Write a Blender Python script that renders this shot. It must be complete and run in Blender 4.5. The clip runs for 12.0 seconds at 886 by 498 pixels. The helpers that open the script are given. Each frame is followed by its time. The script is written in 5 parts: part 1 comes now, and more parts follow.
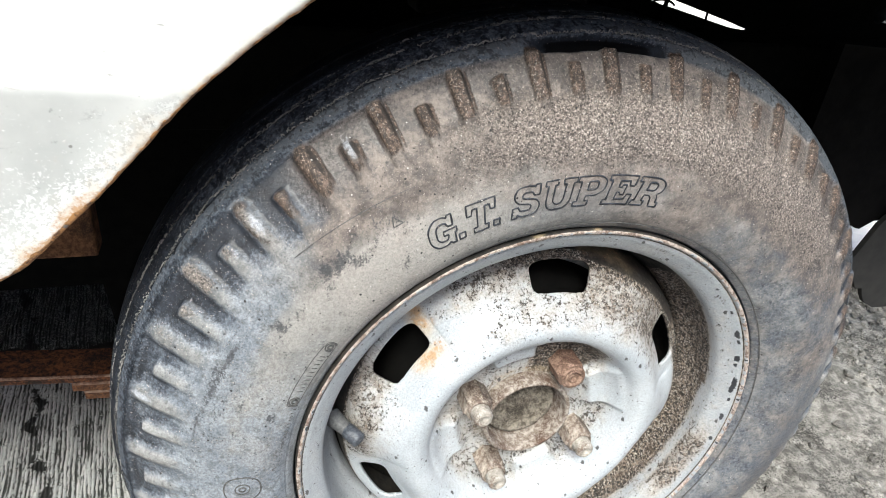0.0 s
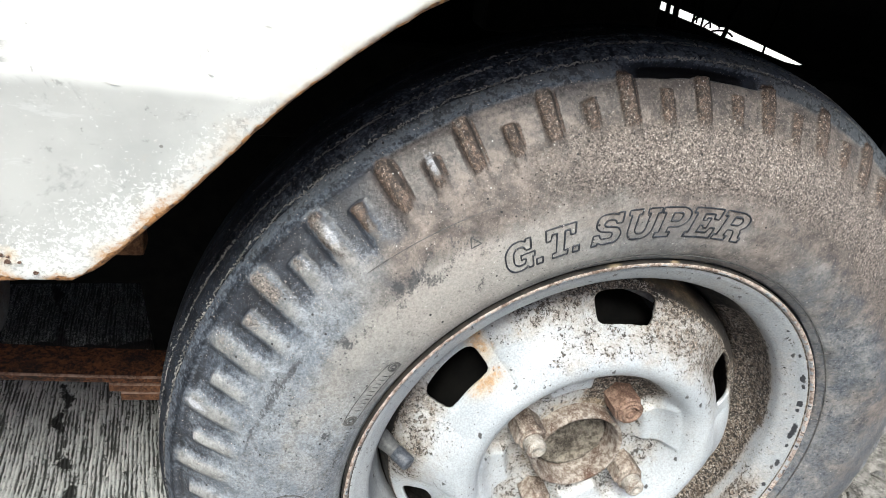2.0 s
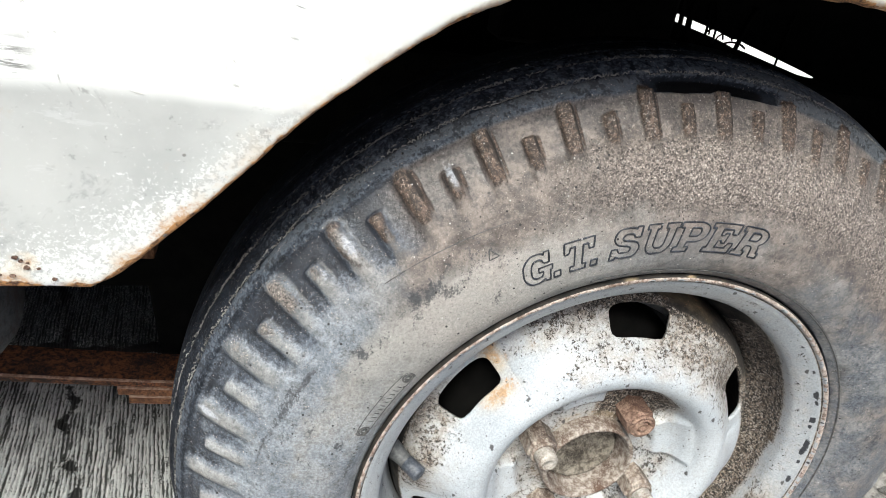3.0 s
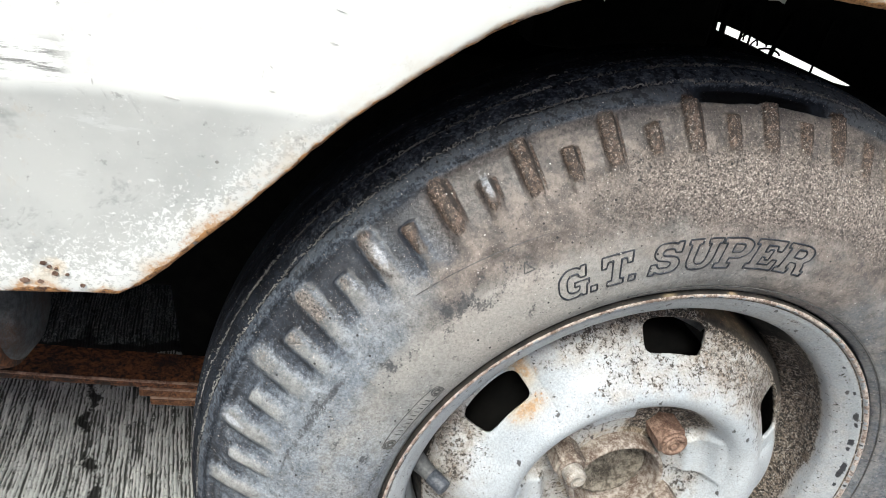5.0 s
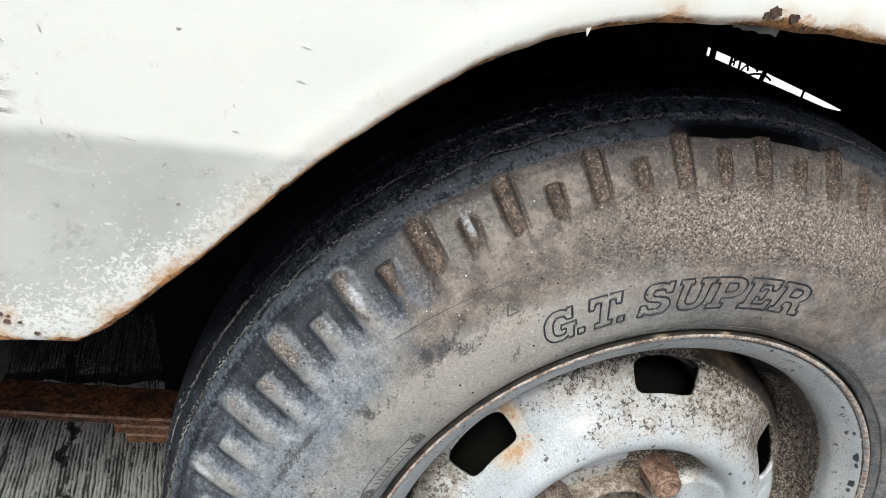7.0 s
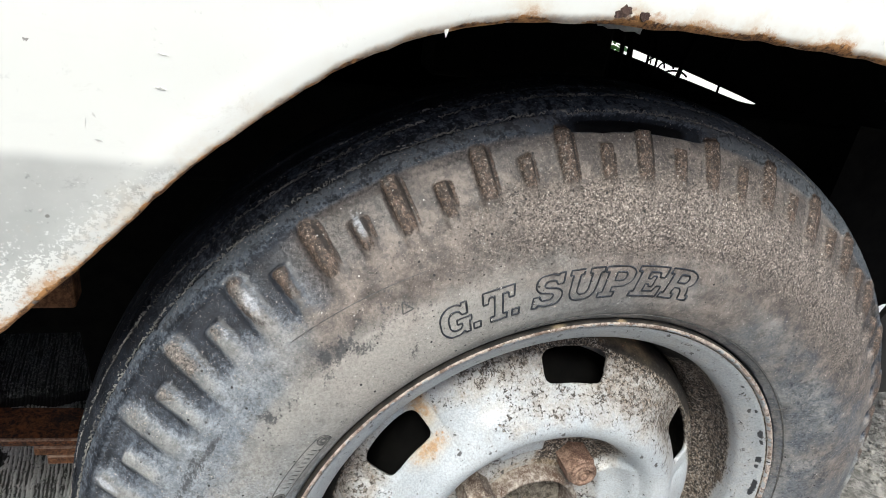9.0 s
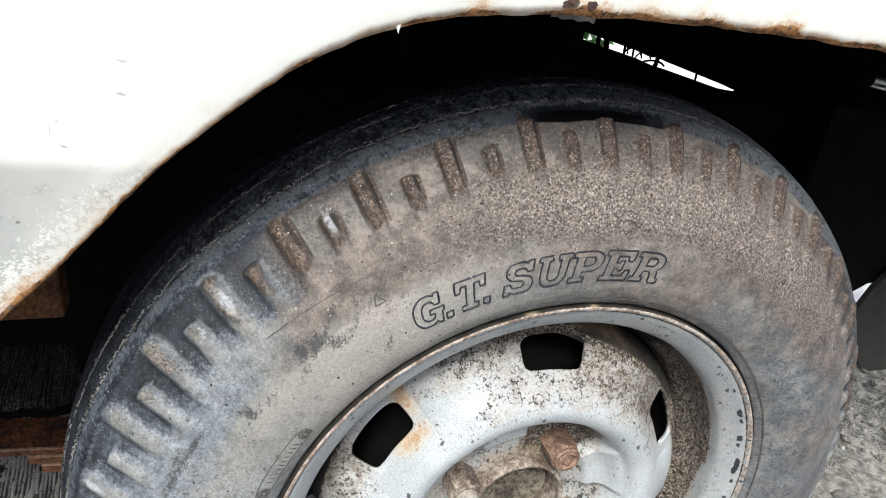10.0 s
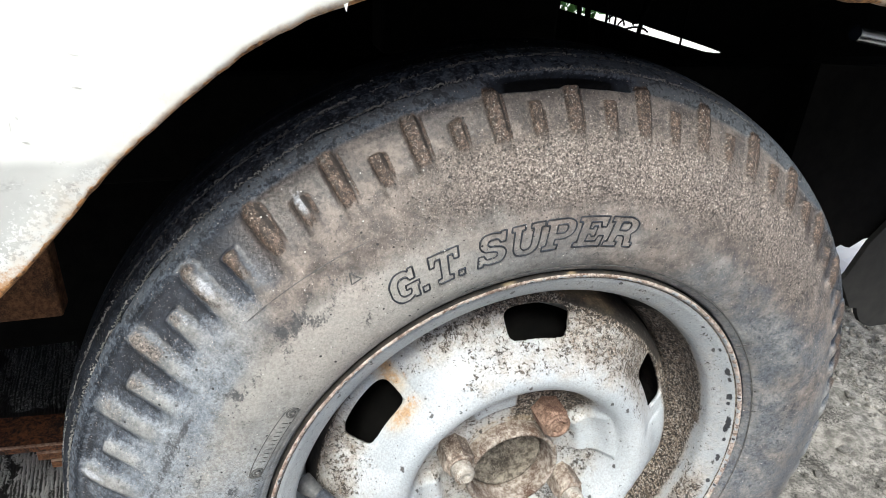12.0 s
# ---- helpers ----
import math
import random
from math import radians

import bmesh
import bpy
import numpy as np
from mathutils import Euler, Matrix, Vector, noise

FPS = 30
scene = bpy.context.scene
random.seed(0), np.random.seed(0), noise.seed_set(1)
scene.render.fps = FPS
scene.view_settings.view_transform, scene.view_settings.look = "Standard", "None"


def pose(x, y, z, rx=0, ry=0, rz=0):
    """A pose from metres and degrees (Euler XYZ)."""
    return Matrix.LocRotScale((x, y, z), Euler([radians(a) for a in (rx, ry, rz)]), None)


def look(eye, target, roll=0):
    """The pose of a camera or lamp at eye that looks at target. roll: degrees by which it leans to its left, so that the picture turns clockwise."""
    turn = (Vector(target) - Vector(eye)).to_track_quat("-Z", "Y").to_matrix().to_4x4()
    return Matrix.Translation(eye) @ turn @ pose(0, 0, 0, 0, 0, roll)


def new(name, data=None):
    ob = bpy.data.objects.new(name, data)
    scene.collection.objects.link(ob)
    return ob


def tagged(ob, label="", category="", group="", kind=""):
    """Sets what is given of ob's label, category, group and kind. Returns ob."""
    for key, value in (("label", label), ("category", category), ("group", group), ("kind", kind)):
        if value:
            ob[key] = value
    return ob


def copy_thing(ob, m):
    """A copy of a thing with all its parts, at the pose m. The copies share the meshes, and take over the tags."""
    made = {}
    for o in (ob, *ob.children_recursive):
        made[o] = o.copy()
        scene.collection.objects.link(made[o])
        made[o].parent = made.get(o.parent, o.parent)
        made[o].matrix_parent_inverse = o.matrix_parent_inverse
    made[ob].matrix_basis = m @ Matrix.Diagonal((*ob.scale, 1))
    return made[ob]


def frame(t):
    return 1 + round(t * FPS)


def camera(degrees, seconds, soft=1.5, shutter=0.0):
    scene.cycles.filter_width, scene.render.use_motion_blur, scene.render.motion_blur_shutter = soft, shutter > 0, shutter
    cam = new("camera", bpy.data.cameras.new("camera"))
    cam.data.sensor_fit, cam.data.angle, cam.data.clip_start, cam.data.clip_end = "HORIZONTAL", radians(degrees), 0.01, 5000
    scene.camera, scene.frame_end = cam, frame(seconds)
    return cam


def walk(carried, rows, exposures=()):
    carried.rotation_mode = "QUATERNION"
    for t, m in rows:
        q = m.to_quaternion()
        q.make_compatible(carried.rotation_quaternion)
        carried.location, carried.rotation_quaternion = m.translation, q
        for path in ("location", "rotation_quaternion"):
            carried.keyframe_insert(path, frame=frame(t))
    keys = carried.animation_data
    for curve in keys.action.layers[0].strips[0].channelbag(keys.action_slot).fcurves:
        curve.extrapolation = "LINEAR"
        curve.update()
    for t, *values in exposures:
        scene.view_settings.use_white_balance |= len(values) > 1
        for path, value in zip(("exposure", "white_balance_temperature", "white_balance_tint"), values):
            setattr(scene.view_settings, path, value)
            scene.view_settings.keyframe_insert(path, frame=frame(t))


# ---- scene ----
cam = camera(68.47, 12.0, soft=0.5)
PATH = [  # seconds, place in metres, turn in degrees
    (0, -0.2161, -0.3411, 0.6907, 60.37, -5.28, -15.83),
    (0.5, -0.2343, -0.3314, 0.6882, 61.21, -6.76, -13.95),
    (1, -0.2473, -0.3232, 0.6872, 61.47, -8.02, -12.77),
    (1.5, -0.2538, -0.3183, 0.6854, 60.76, -7.94, -13.15),
    (2, -0.2485, -0.3196, 0.6827, 61.52, -7.77, -13.06),
    (2.5, -0.2543, -0.3162, 0.683, 61.33, -7.79, -12.57),
    (3, -0.2569, -0.3146, 0.6844, 61.83, -8.49, -12.44),
    (3.2, -0.257, -0.313, 0.684, 61.55, -8.72, -11.96),
    (4.8, -0.262, -0.303, 0.683, 61.55, -8.99, -10.47),
    (5, -0.2639, -0.3005, 0.6834, 61.58, -8.81, -10.63),
    (5.5, -0.2633, -0.2972, 0.684, 62.05, -9.29, -10.83),
    (6, -0.266, -0.2925, 0.687, 62.86, -10.35, -10.82),
    (6.5, -0.2643, -0.2892, 0.687, 63.54, -10.17, -10.66),
    (7, -0.2525, -0.2819, 0.6874, 63.27, -8.91, -11.08),
    (7.5, -0.2395, -0.2797, 0.6882, 62.86, -9.23, -12.8),
    (7.7, -0.236, -0.281, 0.691, 62.83, -9.45, -13.22),
    (9.3, -0.216, -0.299, 0.693, 64.52, -7.96, -15.93),
    (9.5, -0.2137, -0.301, 0.6932, 64.54, -7.66, -16.2),
    (10, -0.207, -0.3088, 0.6941, 64.44, -6.35, -16.56),
    (10.5, -0.198, -0.3131, 0.6933, 63.03, -4.37, -16.88),
    (11, -0.1989, -0.318, 0.6934, 62.83, -3.65, -16.75),
    (11.5, -0.1967, -0.316, 0.6927, 62.89, -3.62, -16.49),
    (12, -0.1897, -0.3212, 0.6939, 62.99, -3.11, -17.38),
]
EXPOSURES = [(0.0, 1.28), (1.0, 1.22), (2.5, 1.17), (5.5, 0.98), (6.5, 0.80), (7.5, 0.83), (9.5, 0.95), (11.0, 1.14), (12.0, 1.17)]  # seconds, stops
walk(cam, [(t, pose(x, y, z, rx, ry, rz)) for t, x, y, z, rx, ry, rz in PATH], EXPOSURES)

# ---- light ----
world = bpy.data.worlds.new("sky")
world.use_nodes = True
scene.world = world
wn = world.node_tree
sky = wn.nodes.new("ShaderNodeTexSky")
sky.sky_type, sky.sun_disc = "NISHITA", False
sky.sun_elevation, sky.sun_rotation = radians(52), radians(205)
sky.dust_density, sky.air_density = 4.0, 1.0
wn.links.new(sky.outputs["Color"], wn.nodes["Background"].inputs["Color"])
wn.nodes["Background"].inputs["Strength"].default_value = 0.12
sun_data = bpy.data.lights.new("sun", "SUN")
sun_data.energy, sun_data.angle, sun_data.color = 2.2, radians(22), (0.945, 1.0, 0.935)
sun = new("sun", sun_data)
sun.matrix_world = look((-1.5, -3.3, 4.7), (0, 0, 0.3))


# ---- node helpers ----
class Mat:
    """A small wrapper for building node materials."""

    def __init__(self, name, rough=0.6, metal=0.0):
        self.m = bpy.data.materials.new(name)
        self.m.use_nodes = True
        self.nt = self.m.node_tree
        self.b = self.nt.nodes["Principled BSDF"]
        self.b.inputs["Roughness"].default_value = rough
        self.b.inputs["Metallic"].default_value = metal
        self.co = self.nt.nodes.new("ShaderNodeTexCoord").outputs["Object"]

    def put(self, socket, v):
        if isinstance(v, (int, float)):
            socket.default_value = v
        elif isinstance(v, tuple):
            socket.default_value = (*v, 1.0) if len(v) == 3 and socket.type == "RGBA" else v
        else:
            self.nt.links.new(v, socket)

    def noise(self, scale, detail=4.0, rough=0.6, vec=None, dist=0.0):
        n = self.nt.nodes.new("ShaderNodeTexNoise")
        n.inputs["Scale"].default_value, n.inputs["Detail"].default_value = scale, detail
        n.inputs["Roughness"].default_value, n.inputs["Distortion"].default_value = rough, dist
        self.put(n.inputs["Vector"], vec or self.co)
        return n.outputs["Fac"]

    def cells(self, scale, vec=None, feature="F1", out="Distance"):
        n = self.nt.nodes.new("ShaderNodeTexVoronoi")
        n.feature = feature
        n.inputs["Scale"].default_value = scale
        self.put(n.inputs["Vector"], vec or self.co)
        return n.outputs[out]

    def pick(self, scale, vec=None):
        """A random number for each small cell."""
        n = self.nt.nodes.new("ShaderNodeSeparateColor")
        self.put(n.inputs[0], self.cells(scale, vec, out="Color"))
        return n.outputs[0]

    def wide(self, v, gain):
        """v about its middle, spread by gain."""
        return self.math("MULTIPLY", self.math("SUBTRACT", v, 0.5), gain)

    def total(self, *vs):
        out = vs[0]
        for v in vs[1:]:
            out = self.math("ADD", out, v)
        return out

    def scaled(self, x, y, z, ox=0.0, oy=0.0, oz=0.0, turn=0.0):
        n = self.nt.nodes.new("ShaderNodeMapping")
        n.inputs["Scale"].default_value, n.inputs["Location"].default_value = (x, y, z), (ox, oy, oz)
        n.inputs["Rotation"].default_value = (0, turn, 0)
        self.put(n.inputs["Vector"], self.co)
        return n.outputs["Vector"]

    def axis(self, k):
        n = self.nt.nodes.new("ShaderNodeSeparateXYZ")
        self.put(n.inputs[0], self.co)
        return n.outputs[k]

    def attr(self, name):
        n = self.nt.nodes.new("ShaderNodeAttribute")
        n.attribute_name = name
        return n.outputs["Fac"]

    def math(self, op, a, b=0.0, c=0.0):
        n = self.nt.nodes.new("ShaderNodeMath")
        n.operation = op
        for k, v in enumerate((a, b, c)):
            self.put(n.inputs[k], v)
        return n.outputs[0]

    def step(self, v, lo, hi, a=0.0, b=1.0):
        n = self.nt.nodes.new("ShaderNodeMapRange")
        n.interpolation_type = "SMOOTHSTEP"
        for k, x in enumerate((v, lo, hi, a, b)):
            self.put(n.inputs[k], x)
        return n.outputs[0]

    def mix(self, f, a, b, mode="MIX"):
        n = self.nt.nodes.new("ShaderNodeMix")
        n.data_type, n.blend_type = "RGBA", mode
        self.put(n.inputs[0], f), self.put(n.inputs[6], a), self.put(n.inputs[7], b)
        return n.outputs[2]

    def bump(self, h, strength, dist, after=None):
        n = self.nt.nodes.new("ShaderNodeBump")
        n.inputs["Strength"].default_value, n.inputs["Distance"].default_value = strength, dist
        self.put(n.inputs["Height"], h)
        if after:
            self.put(n.inputs["Normal"], after)
        return n.outputs[0]

    def done(self, color, rough=None, normal=None, metal=None, coat=None):
        self.put(self.b.inputs["Base Color"], color)
        if rough is not None:
            self.put(self.b.inputs["Roughness"], rough)
        if metal is not None:
            self.put(self.b.inputs["Metallic"], metal)
        if normal is not None:
            self.put(self.b.inputs["Normal"], normal)
        if coat is not None:
            self.put(self.b.inputs["Coat Weight"], coat)
            self.b.inputs["Coat Roughness"].default_value = 0.15
        return self.m


# ---- materials ----
def make_rubber():
    k = Mat("dusty_rubber", 0.7)
    dust, grit, warm, bar, tread = k.attr("dust"), k.attr("grit"), k.attr("warm"), k.attr("bar"), k.attr("tread")
    big, mid, fine = k.noise(13, 5, 0.62), k.noise(65, 6, 0.72), k.noise(420, 4, 0.75)
    off_tread = k.math("SUBTRACT", 1.0, tread)
    # bare rubber, blue-black with a chalky bloom
    base = k.mix(k.step(k.noise(55, 5, 0.7), 0.3, 0.7), (0.007, 0.008, 0.011), (0.026, 0.031, 0.042))
    bloom = k.step(k.total(dust, k.wide(mid, 0.9), k.wide(fine, 1.3)), -0.05, 0.42)
    base = k.mix(bloom, base, k.mix(k.step(fine, 0.35, 0.65), (0.043, 0.053, 0.072), (0.108, 0.124, 0.150)))
    # dust film: smooth grey low down, brown over the top
    grey = k.mix(k.step(k.noise(30, 5, 0.65), 0.3, 0.7), (0.139, 0.145, 0.150), (0.286, 0.290, 0.289))
    brown = k.mix(k.step(mid, 0.35, 0.65), (0.076, 0.063, 0.056), (0.218, 0.184, 0.165))
    blue = k.attr("blue")
    grey = k.mix(k.step(k.total(blue, k.wide(big, 0.8)), 0.10, 0.75), grey, k.mix(k.step(k.noise(40, 5, 0.65), 0.32, 0.68), (0.150, 0.173, 0.205), (0.262, 0.288, 0.316)))
    film = k.mix(k.step(k.total(warm, k.wide(big, 1.4)), 0.2, 0.8), grey, brown)
    pale = k.step(k.total(blue, k.wide(big, 0.5)), -0.2, -0.7)
    film = k.mix(k.math("MULTIPLY", pale, 0.8), film, k.mix(k.step(mid, 0.35, 0.65), (0.315, 0.278, 0.252), (0.415, 0.376, 0.348)))
    film = k.mix(k.math("MULTIPLY", k.step(k.noise(150, 4, 0.7), 0.46, 0.68, 0.0, 0.6), k.step(pale, 0.0, 1.0, 1.0, 0.35)), film, (0.065, 0.061, 0.06))
    film = k.mix(k.step(k.total(dust, k.wide(k.noise(24, 6, 0.75), 0.8)), 0.72, 1.15), film, (0.30, 0.288, 0.27))
    film = k.mix(k.math("MULTIPLY", tread, 0.9), film, k.mix(k.step(k.noise(120, 5, 0.75), 0.34, 0.66), (0.048, 0.057, 0.069), (0.112, 0.125, 0.142)))
    cover = k.total(dust, k.wide(mid, 1.3), k.wide(big, 0.5), k.wide(fine, 0.55))
    base = k.mix(k.math("MULTIPLY", k.step(warm, 0.6, 1.1), k.math("MULTIPLY", off_tread, 0.85)), base, k.mix(k.step(fine, 0.38, 0.62), (0.030, 0.023, 0.020), (0.098, 0.079, 0.069)))
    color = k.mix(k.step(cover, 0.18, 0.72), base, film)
    # lugs: brown crust, blackened on their worn corners; bar also carries the shade beside them
    worn = k.step(k.total(bar, k.wide(mid, 0.7), k.wide(fine, 0.7)), 0.3, 0.6)
    crust = k.mix(k.step(k.noise(260, 5, 0.75), 0.38, 0.62), (0.030, 0.019, 0.014), (0.125, 0.084, 0.064))
    crust = k.mix(k.step(k.noise(700, 3, 0.9), 0.60, 0.63, 0.0, 0.95), crust, (0.46, 0.37, 0.31))
    crust = k.mix(k.step(k.noise(420, 4, 0.9), 0.50, 0.55, 0.0, 0.9), crust, (0.020, 0.013, 0.010))
    color = k.mix(k.math("MULTIPLY", worn, 0.97), color, crust)
    # sand: separate grains, light and dark, thicker where grit lies
    zone = k.total(grit, k.wide(k.noise(34, 5, 0.7), 1.0), k.math("MULTIPLY", bar, -0.36))
    mask = k.step(k.total(zone, k.wide(fine, 0.7)), 0.30, 0.58)
    c = k.pick(900)
    sand = k.mix(k.step(c, 0.0, 0.75), (0.036, 0.028, 0.024), (0.205, 0.172, 0.153))
    sand = k.mix(k.math("MULTIPLY", bar, k.step(c, 0.3, 0.9, 0.9, 0.35)), sand, (0.045, 0.030, 0.022))
    mask = k.math("MULTIPLY", mask, k.step(bar, 0.2, 0.9, 0.85, 0.22))
    color = k.mix(mask, color, sand)
    grain = k.step(k.total(k.noise(660, 3, 0.9), k.math("MULTIPLY", k.math("MINIMUM", zone, 0.95), 0.155)), 0.655, 0.680)
    color = k.mix(grain, color, k.mix(k.pick(801), (0.24, 0.204, 0.182), (0.50, 0.445, 0.40)))
    pit = k.math("MULTIPLY", k.step(k.cells(640), 0.26, 0.36, 1.0, 0.0), k.math("GREATER_THAN", k.total(k.pick(640), k.math("MULTIPLY", zone, 0.30)), 1.03))
    color = k.mix(k.math("MULTIPLY", pit, 0.9), color, (0.016, 0.013, 0.012))
    # dark scuffs where the film is rubbed off
    scuff = k.total(k.math("MULTIPLY", k.noise(190, 6, 0.8, k.scaled(1.0, 1.0, 0.45, 0, 0, 0, 0.8), 0.4), 0.45), k.math("MULTIPLY", k.noise(560, 4, 0.8), 0.35), k.math("MULTIPLY", k.noise(28, 3), 0.2), k.math("MULTIPLY", k.attr("scuff"), 0.075))
    rub = k.math("MULTIPLY", k.step(scuff, 0.570, 0.655), off_tread)
    color = k.mix(k.math("MULTIPLY", rub, 0.86), color, k.mix(fine, (0.012, 0.014, 0.018), (0.065, 0.068, 0.076)))
    color = k.mix(k.math("MULTIPLY", k.step(scuff, 0.45, 0.36), k.math("MULTIPLY", off_tread, 0.35)), color, (0.36, 0.355, 0.345))
    color = k.mix(k.math("MULTIPLY", k.step(k.total(k.math("MULTIPLY", k.noise(120, 5, 0.75), 0.7), k.math("MULTIPLY", k.noise(520, 3), 0.3)), 0.48, 0.58), k.math("MULTIPLY", tread, 0.75)), color, (0.012, 0.013, 0.016))
    # bluish glints on a few lugs, the highlight painted into the colour
    lug_glint = k.step(k.total(k.attr("lug_glint"), k.wide(mid, 1.2), k.wide(fine, 1.6)), 0.45, 1.25)
    color = k.mix(k.math("MULTIPLY", lug_glint, 0.75), color, (0.44, 0.465, 0.52))
    # deepest hollows go black, their shade put into the colour
    color = k.mix(k.step(dust, -0.9, -0.5, 1.0, 0.0), color, (0.0025, 0.0025, 0.003))
    # fine unevenness of the crust
    tone = k.step(k.noise(540, 3, 0.9), 0.38, 0.62, 0.45, 1.5)
    color = k.mix(k.math("MULTIPLY", k.math("MINIMUM", k.total(grit, 0.16, k.math("MULTIPLY", k.math("MAXIMUM", blue, 0.0), 0.30)), 0.85), k.step(dust, -0.6, -0.2)), color, tone, "MULTIPLY")
    # self-shadow on one flank of each lug, painted near-black
    color = k.mix(k.step(k.total(k.attr("flank_shade"), k.wide(fine, 1.0), k.wide(mid, 0.8)), 0.35, 0.75, 0.0, 0.88), color, (0.016, 0.012, 0.010))
    # stray flecks
    crumb = k.step(k.total(k.noise(760, 3, 0.85), k.wide(k.noise(60, 4, 0.7), 0.25)), 0.635, 0.675)
    color = k.mix(k.math("MULTIPLY", k.math("MULTIPLY", crumb, off_tread), 0.8), color, (0.022, 0.020, 0.020))
    color = k.mix(k.math("MULTIPLY", k.math("LESS_THAN", k.cells(130), 0.10), k.step(k.pick(130), 0.6, 0.62)), color, (0.015, 0.015, 0.016))
    color = k.mix(k.math("MULTIPLY", k.math("LESS_THAN", k.cells(300), 0.14), k.math("MULTIPLY", k.step(k.pick(300), 0.90, 0.92), k.math("MULTIPLY", k.step(dust, -0.3, -0.1), k.step(blue, 0.05, 0.5, 1.0, 0.2)))), color, (0.46, 0.45, 0.43))
    k.put(k.b.inputs["Specular IOR Level"], k.step(tread, 0.0, 1.0, 0.5, 0.10))
    h = k.total(k.math("MULTIPLY", fine, 0.5), k.math("MULTIPLY", mid, 0.7), k.math("MULTIPLY", k.math("MULTIPLY", mask, c), 0.9), k.math("MULTIPLY", grain, 0.9), k.math("MULTIPLY", pit, -0.8), k.math("MULTIPLY", worn, k.math("MULTIPLY", k.noise(240, 4, 0.75), 0.9)))
    rough = k.math("MAXIMUM", k.step(cover, 0.0, 0.9, 0.36, 0.78), k.math("MULTIPLY", tread, 0.75))
    return k.done(color, k.total(rough, k.wide(big, 0.3), k.math("MULTIPLY", lug_glint, -0.12)), k.bump(h, 0.75, 0.0014))


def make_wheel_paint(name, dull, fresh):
    k = Mat(name, 0.45)
    dirt, rust = k.attr("dirt"), k.attr("rust")
    big, mid, fine = k.noise(15, 5, 0.6), k.noise(85, 6, 0.72), k.noise(420, 4, 0.75)
    paint = k.mix(k.step(big, 0.3, 0.7), dull, fresh)
    amount = k.total(dirt, k.wide(mid, 1.5), k.wide(big, 0.5))
    film = k.mix(k.step(fine, 0.35, 0.65), (0.24, 0.205, 0.175), (0.44, 0.41, 0.37))
    color = k.mix(k.step(amount, 0.15, 1.0, 0.0, 0.9), paint, film)
    lumps = k.total(k.math("MULTIPLY", k.noise(340, 5, 0.8), 0.7), k.math("MULTIPLY", k.noise(620, 3, 0.8), 0.3))
    crumbs = k.total(k.wide(lumps, 3.0), k.wide(k.noise(70, 4, 0.7), 1.2), k.math("MULTIPLY", dirt, 0.50))
    pepper = k.step(crumbs, 0.44, 0.54)
    grime = k.mix(k.step(k.noise(560, 3, 0.85), 0.52, 0.64), (0.012, 0.009, 0.008), (0.21, 0.172, 0.142))
    color = k.mix(k.math("MULTIPLY", pepper, 0.93), color, grime)
    color = k.mix(k.step(k.noise(760, 3, 0.7), 0.54, 0.68, 0.0, 0.4), color, (0.17, 0.155, 0.14))
    color = k.mix(k.step(k.total(dirt, k.wide(mid, 1.3), k.wide(fine, 1.2)), 1.45, 1.75), color, k.mix(k.step(mid, 0.4, 0.6), (0.008, 0.007, 0.006), (0.03, 0.024, 0.020)))
    cake = k.step(k.total(dirt, k.wide(mid, 0.9), k.wide(fine, 0.9)), 0.72, 1.02)
    mud = k.mix(k.step(k.total(k.math("MULTIPLY", k.noise(400, 4, 0.85), 0.75), k.math("MULTIPLY", k.noise(140, 4, 0.7), 0.25)), 0.49, 0.56), (0.012, 0.009, 0.007), (0.235, 0.188, 0.152))
    mud = k.mix(k.math("MULTIPLY", k.step(k.noise(480, 3, 0.85), 0.555, 0.595), 0.9), mud, (0.50, 0.46, 0.42))
    mud = k.mix(k.step(k.noise(60, 4, 0.7), 0.50, 0.66, 0.0, 0.5), mud, (0.07, 0.048, 0.034))
    color = k.mix(k.math("MULTIPLY", cake, k.step(dirt, 1.5, 1.7, 0.92, 0.0)), color, mud)
    orange = k.step(k.total(k.wide(mid, 1.3), k.wide(fine, 0.6), rust), 0.30, 0.56)
    color = k.mix(orange, color, k.mix(k.step(fine, 0.35, 0.65), (0.13, 0.05, 0.025), (0.44, 0.22, 0.11)))
    tint = k.step(k.total(rust, k.wide(k.noise(60, 4), 0.5)), 0.05, 0.45)
    color = k.mix(k.math("MULTIPLY", tint, 0.55), color, (0.46, 0.35, 0.22))
    # bare scuffed edge: pinkish, with brown ticks
    lip = k.attr("lip")
    edge = k.mix(k.step(k.total(k.wide(mid, 0.6), k.wide(fine, 1.0)), -0.16, 0.16), (0.13, 0.085, 0.066), (0.50, 0.43, 0.385))
    color = k.mix(k.step(k.total(lip, k.wide(fine, 0.4)), 0.45, 0.7), color, edge)
    color = k.mix(k.step(k.total(lip, k.math("MULTIPLY", k.math("LESS_THAN", lip, -0.12), k.wide(k.noise(500, 4, 0.8), 2.2))), -0.42, -0.55), color, (0.026, 0.028, 0.034))
    chip = k.math("MULTIPLY", k.math("LESS_THAN", k.total(k.cells(120, k.scaled(1, 1, 0.6, 0, 0, 0, 0.5)), k.wide(fine, 0.5)), 0.17), k.step(k.pick(120, k.scaled(1, 1, 0.6, 0, 0, 0, 0.5)), 0.70, 0.72))
    color = k.mix(k.math("MULTIPLY", chip, 0.9), color, (0.04, 0.038, 0.038))
    color = k.mix(0.34, color, k.step(k.noise(700, 2, 0.9), 0.36, 0.64, 0.55, 1.35), "MULTIPLY")
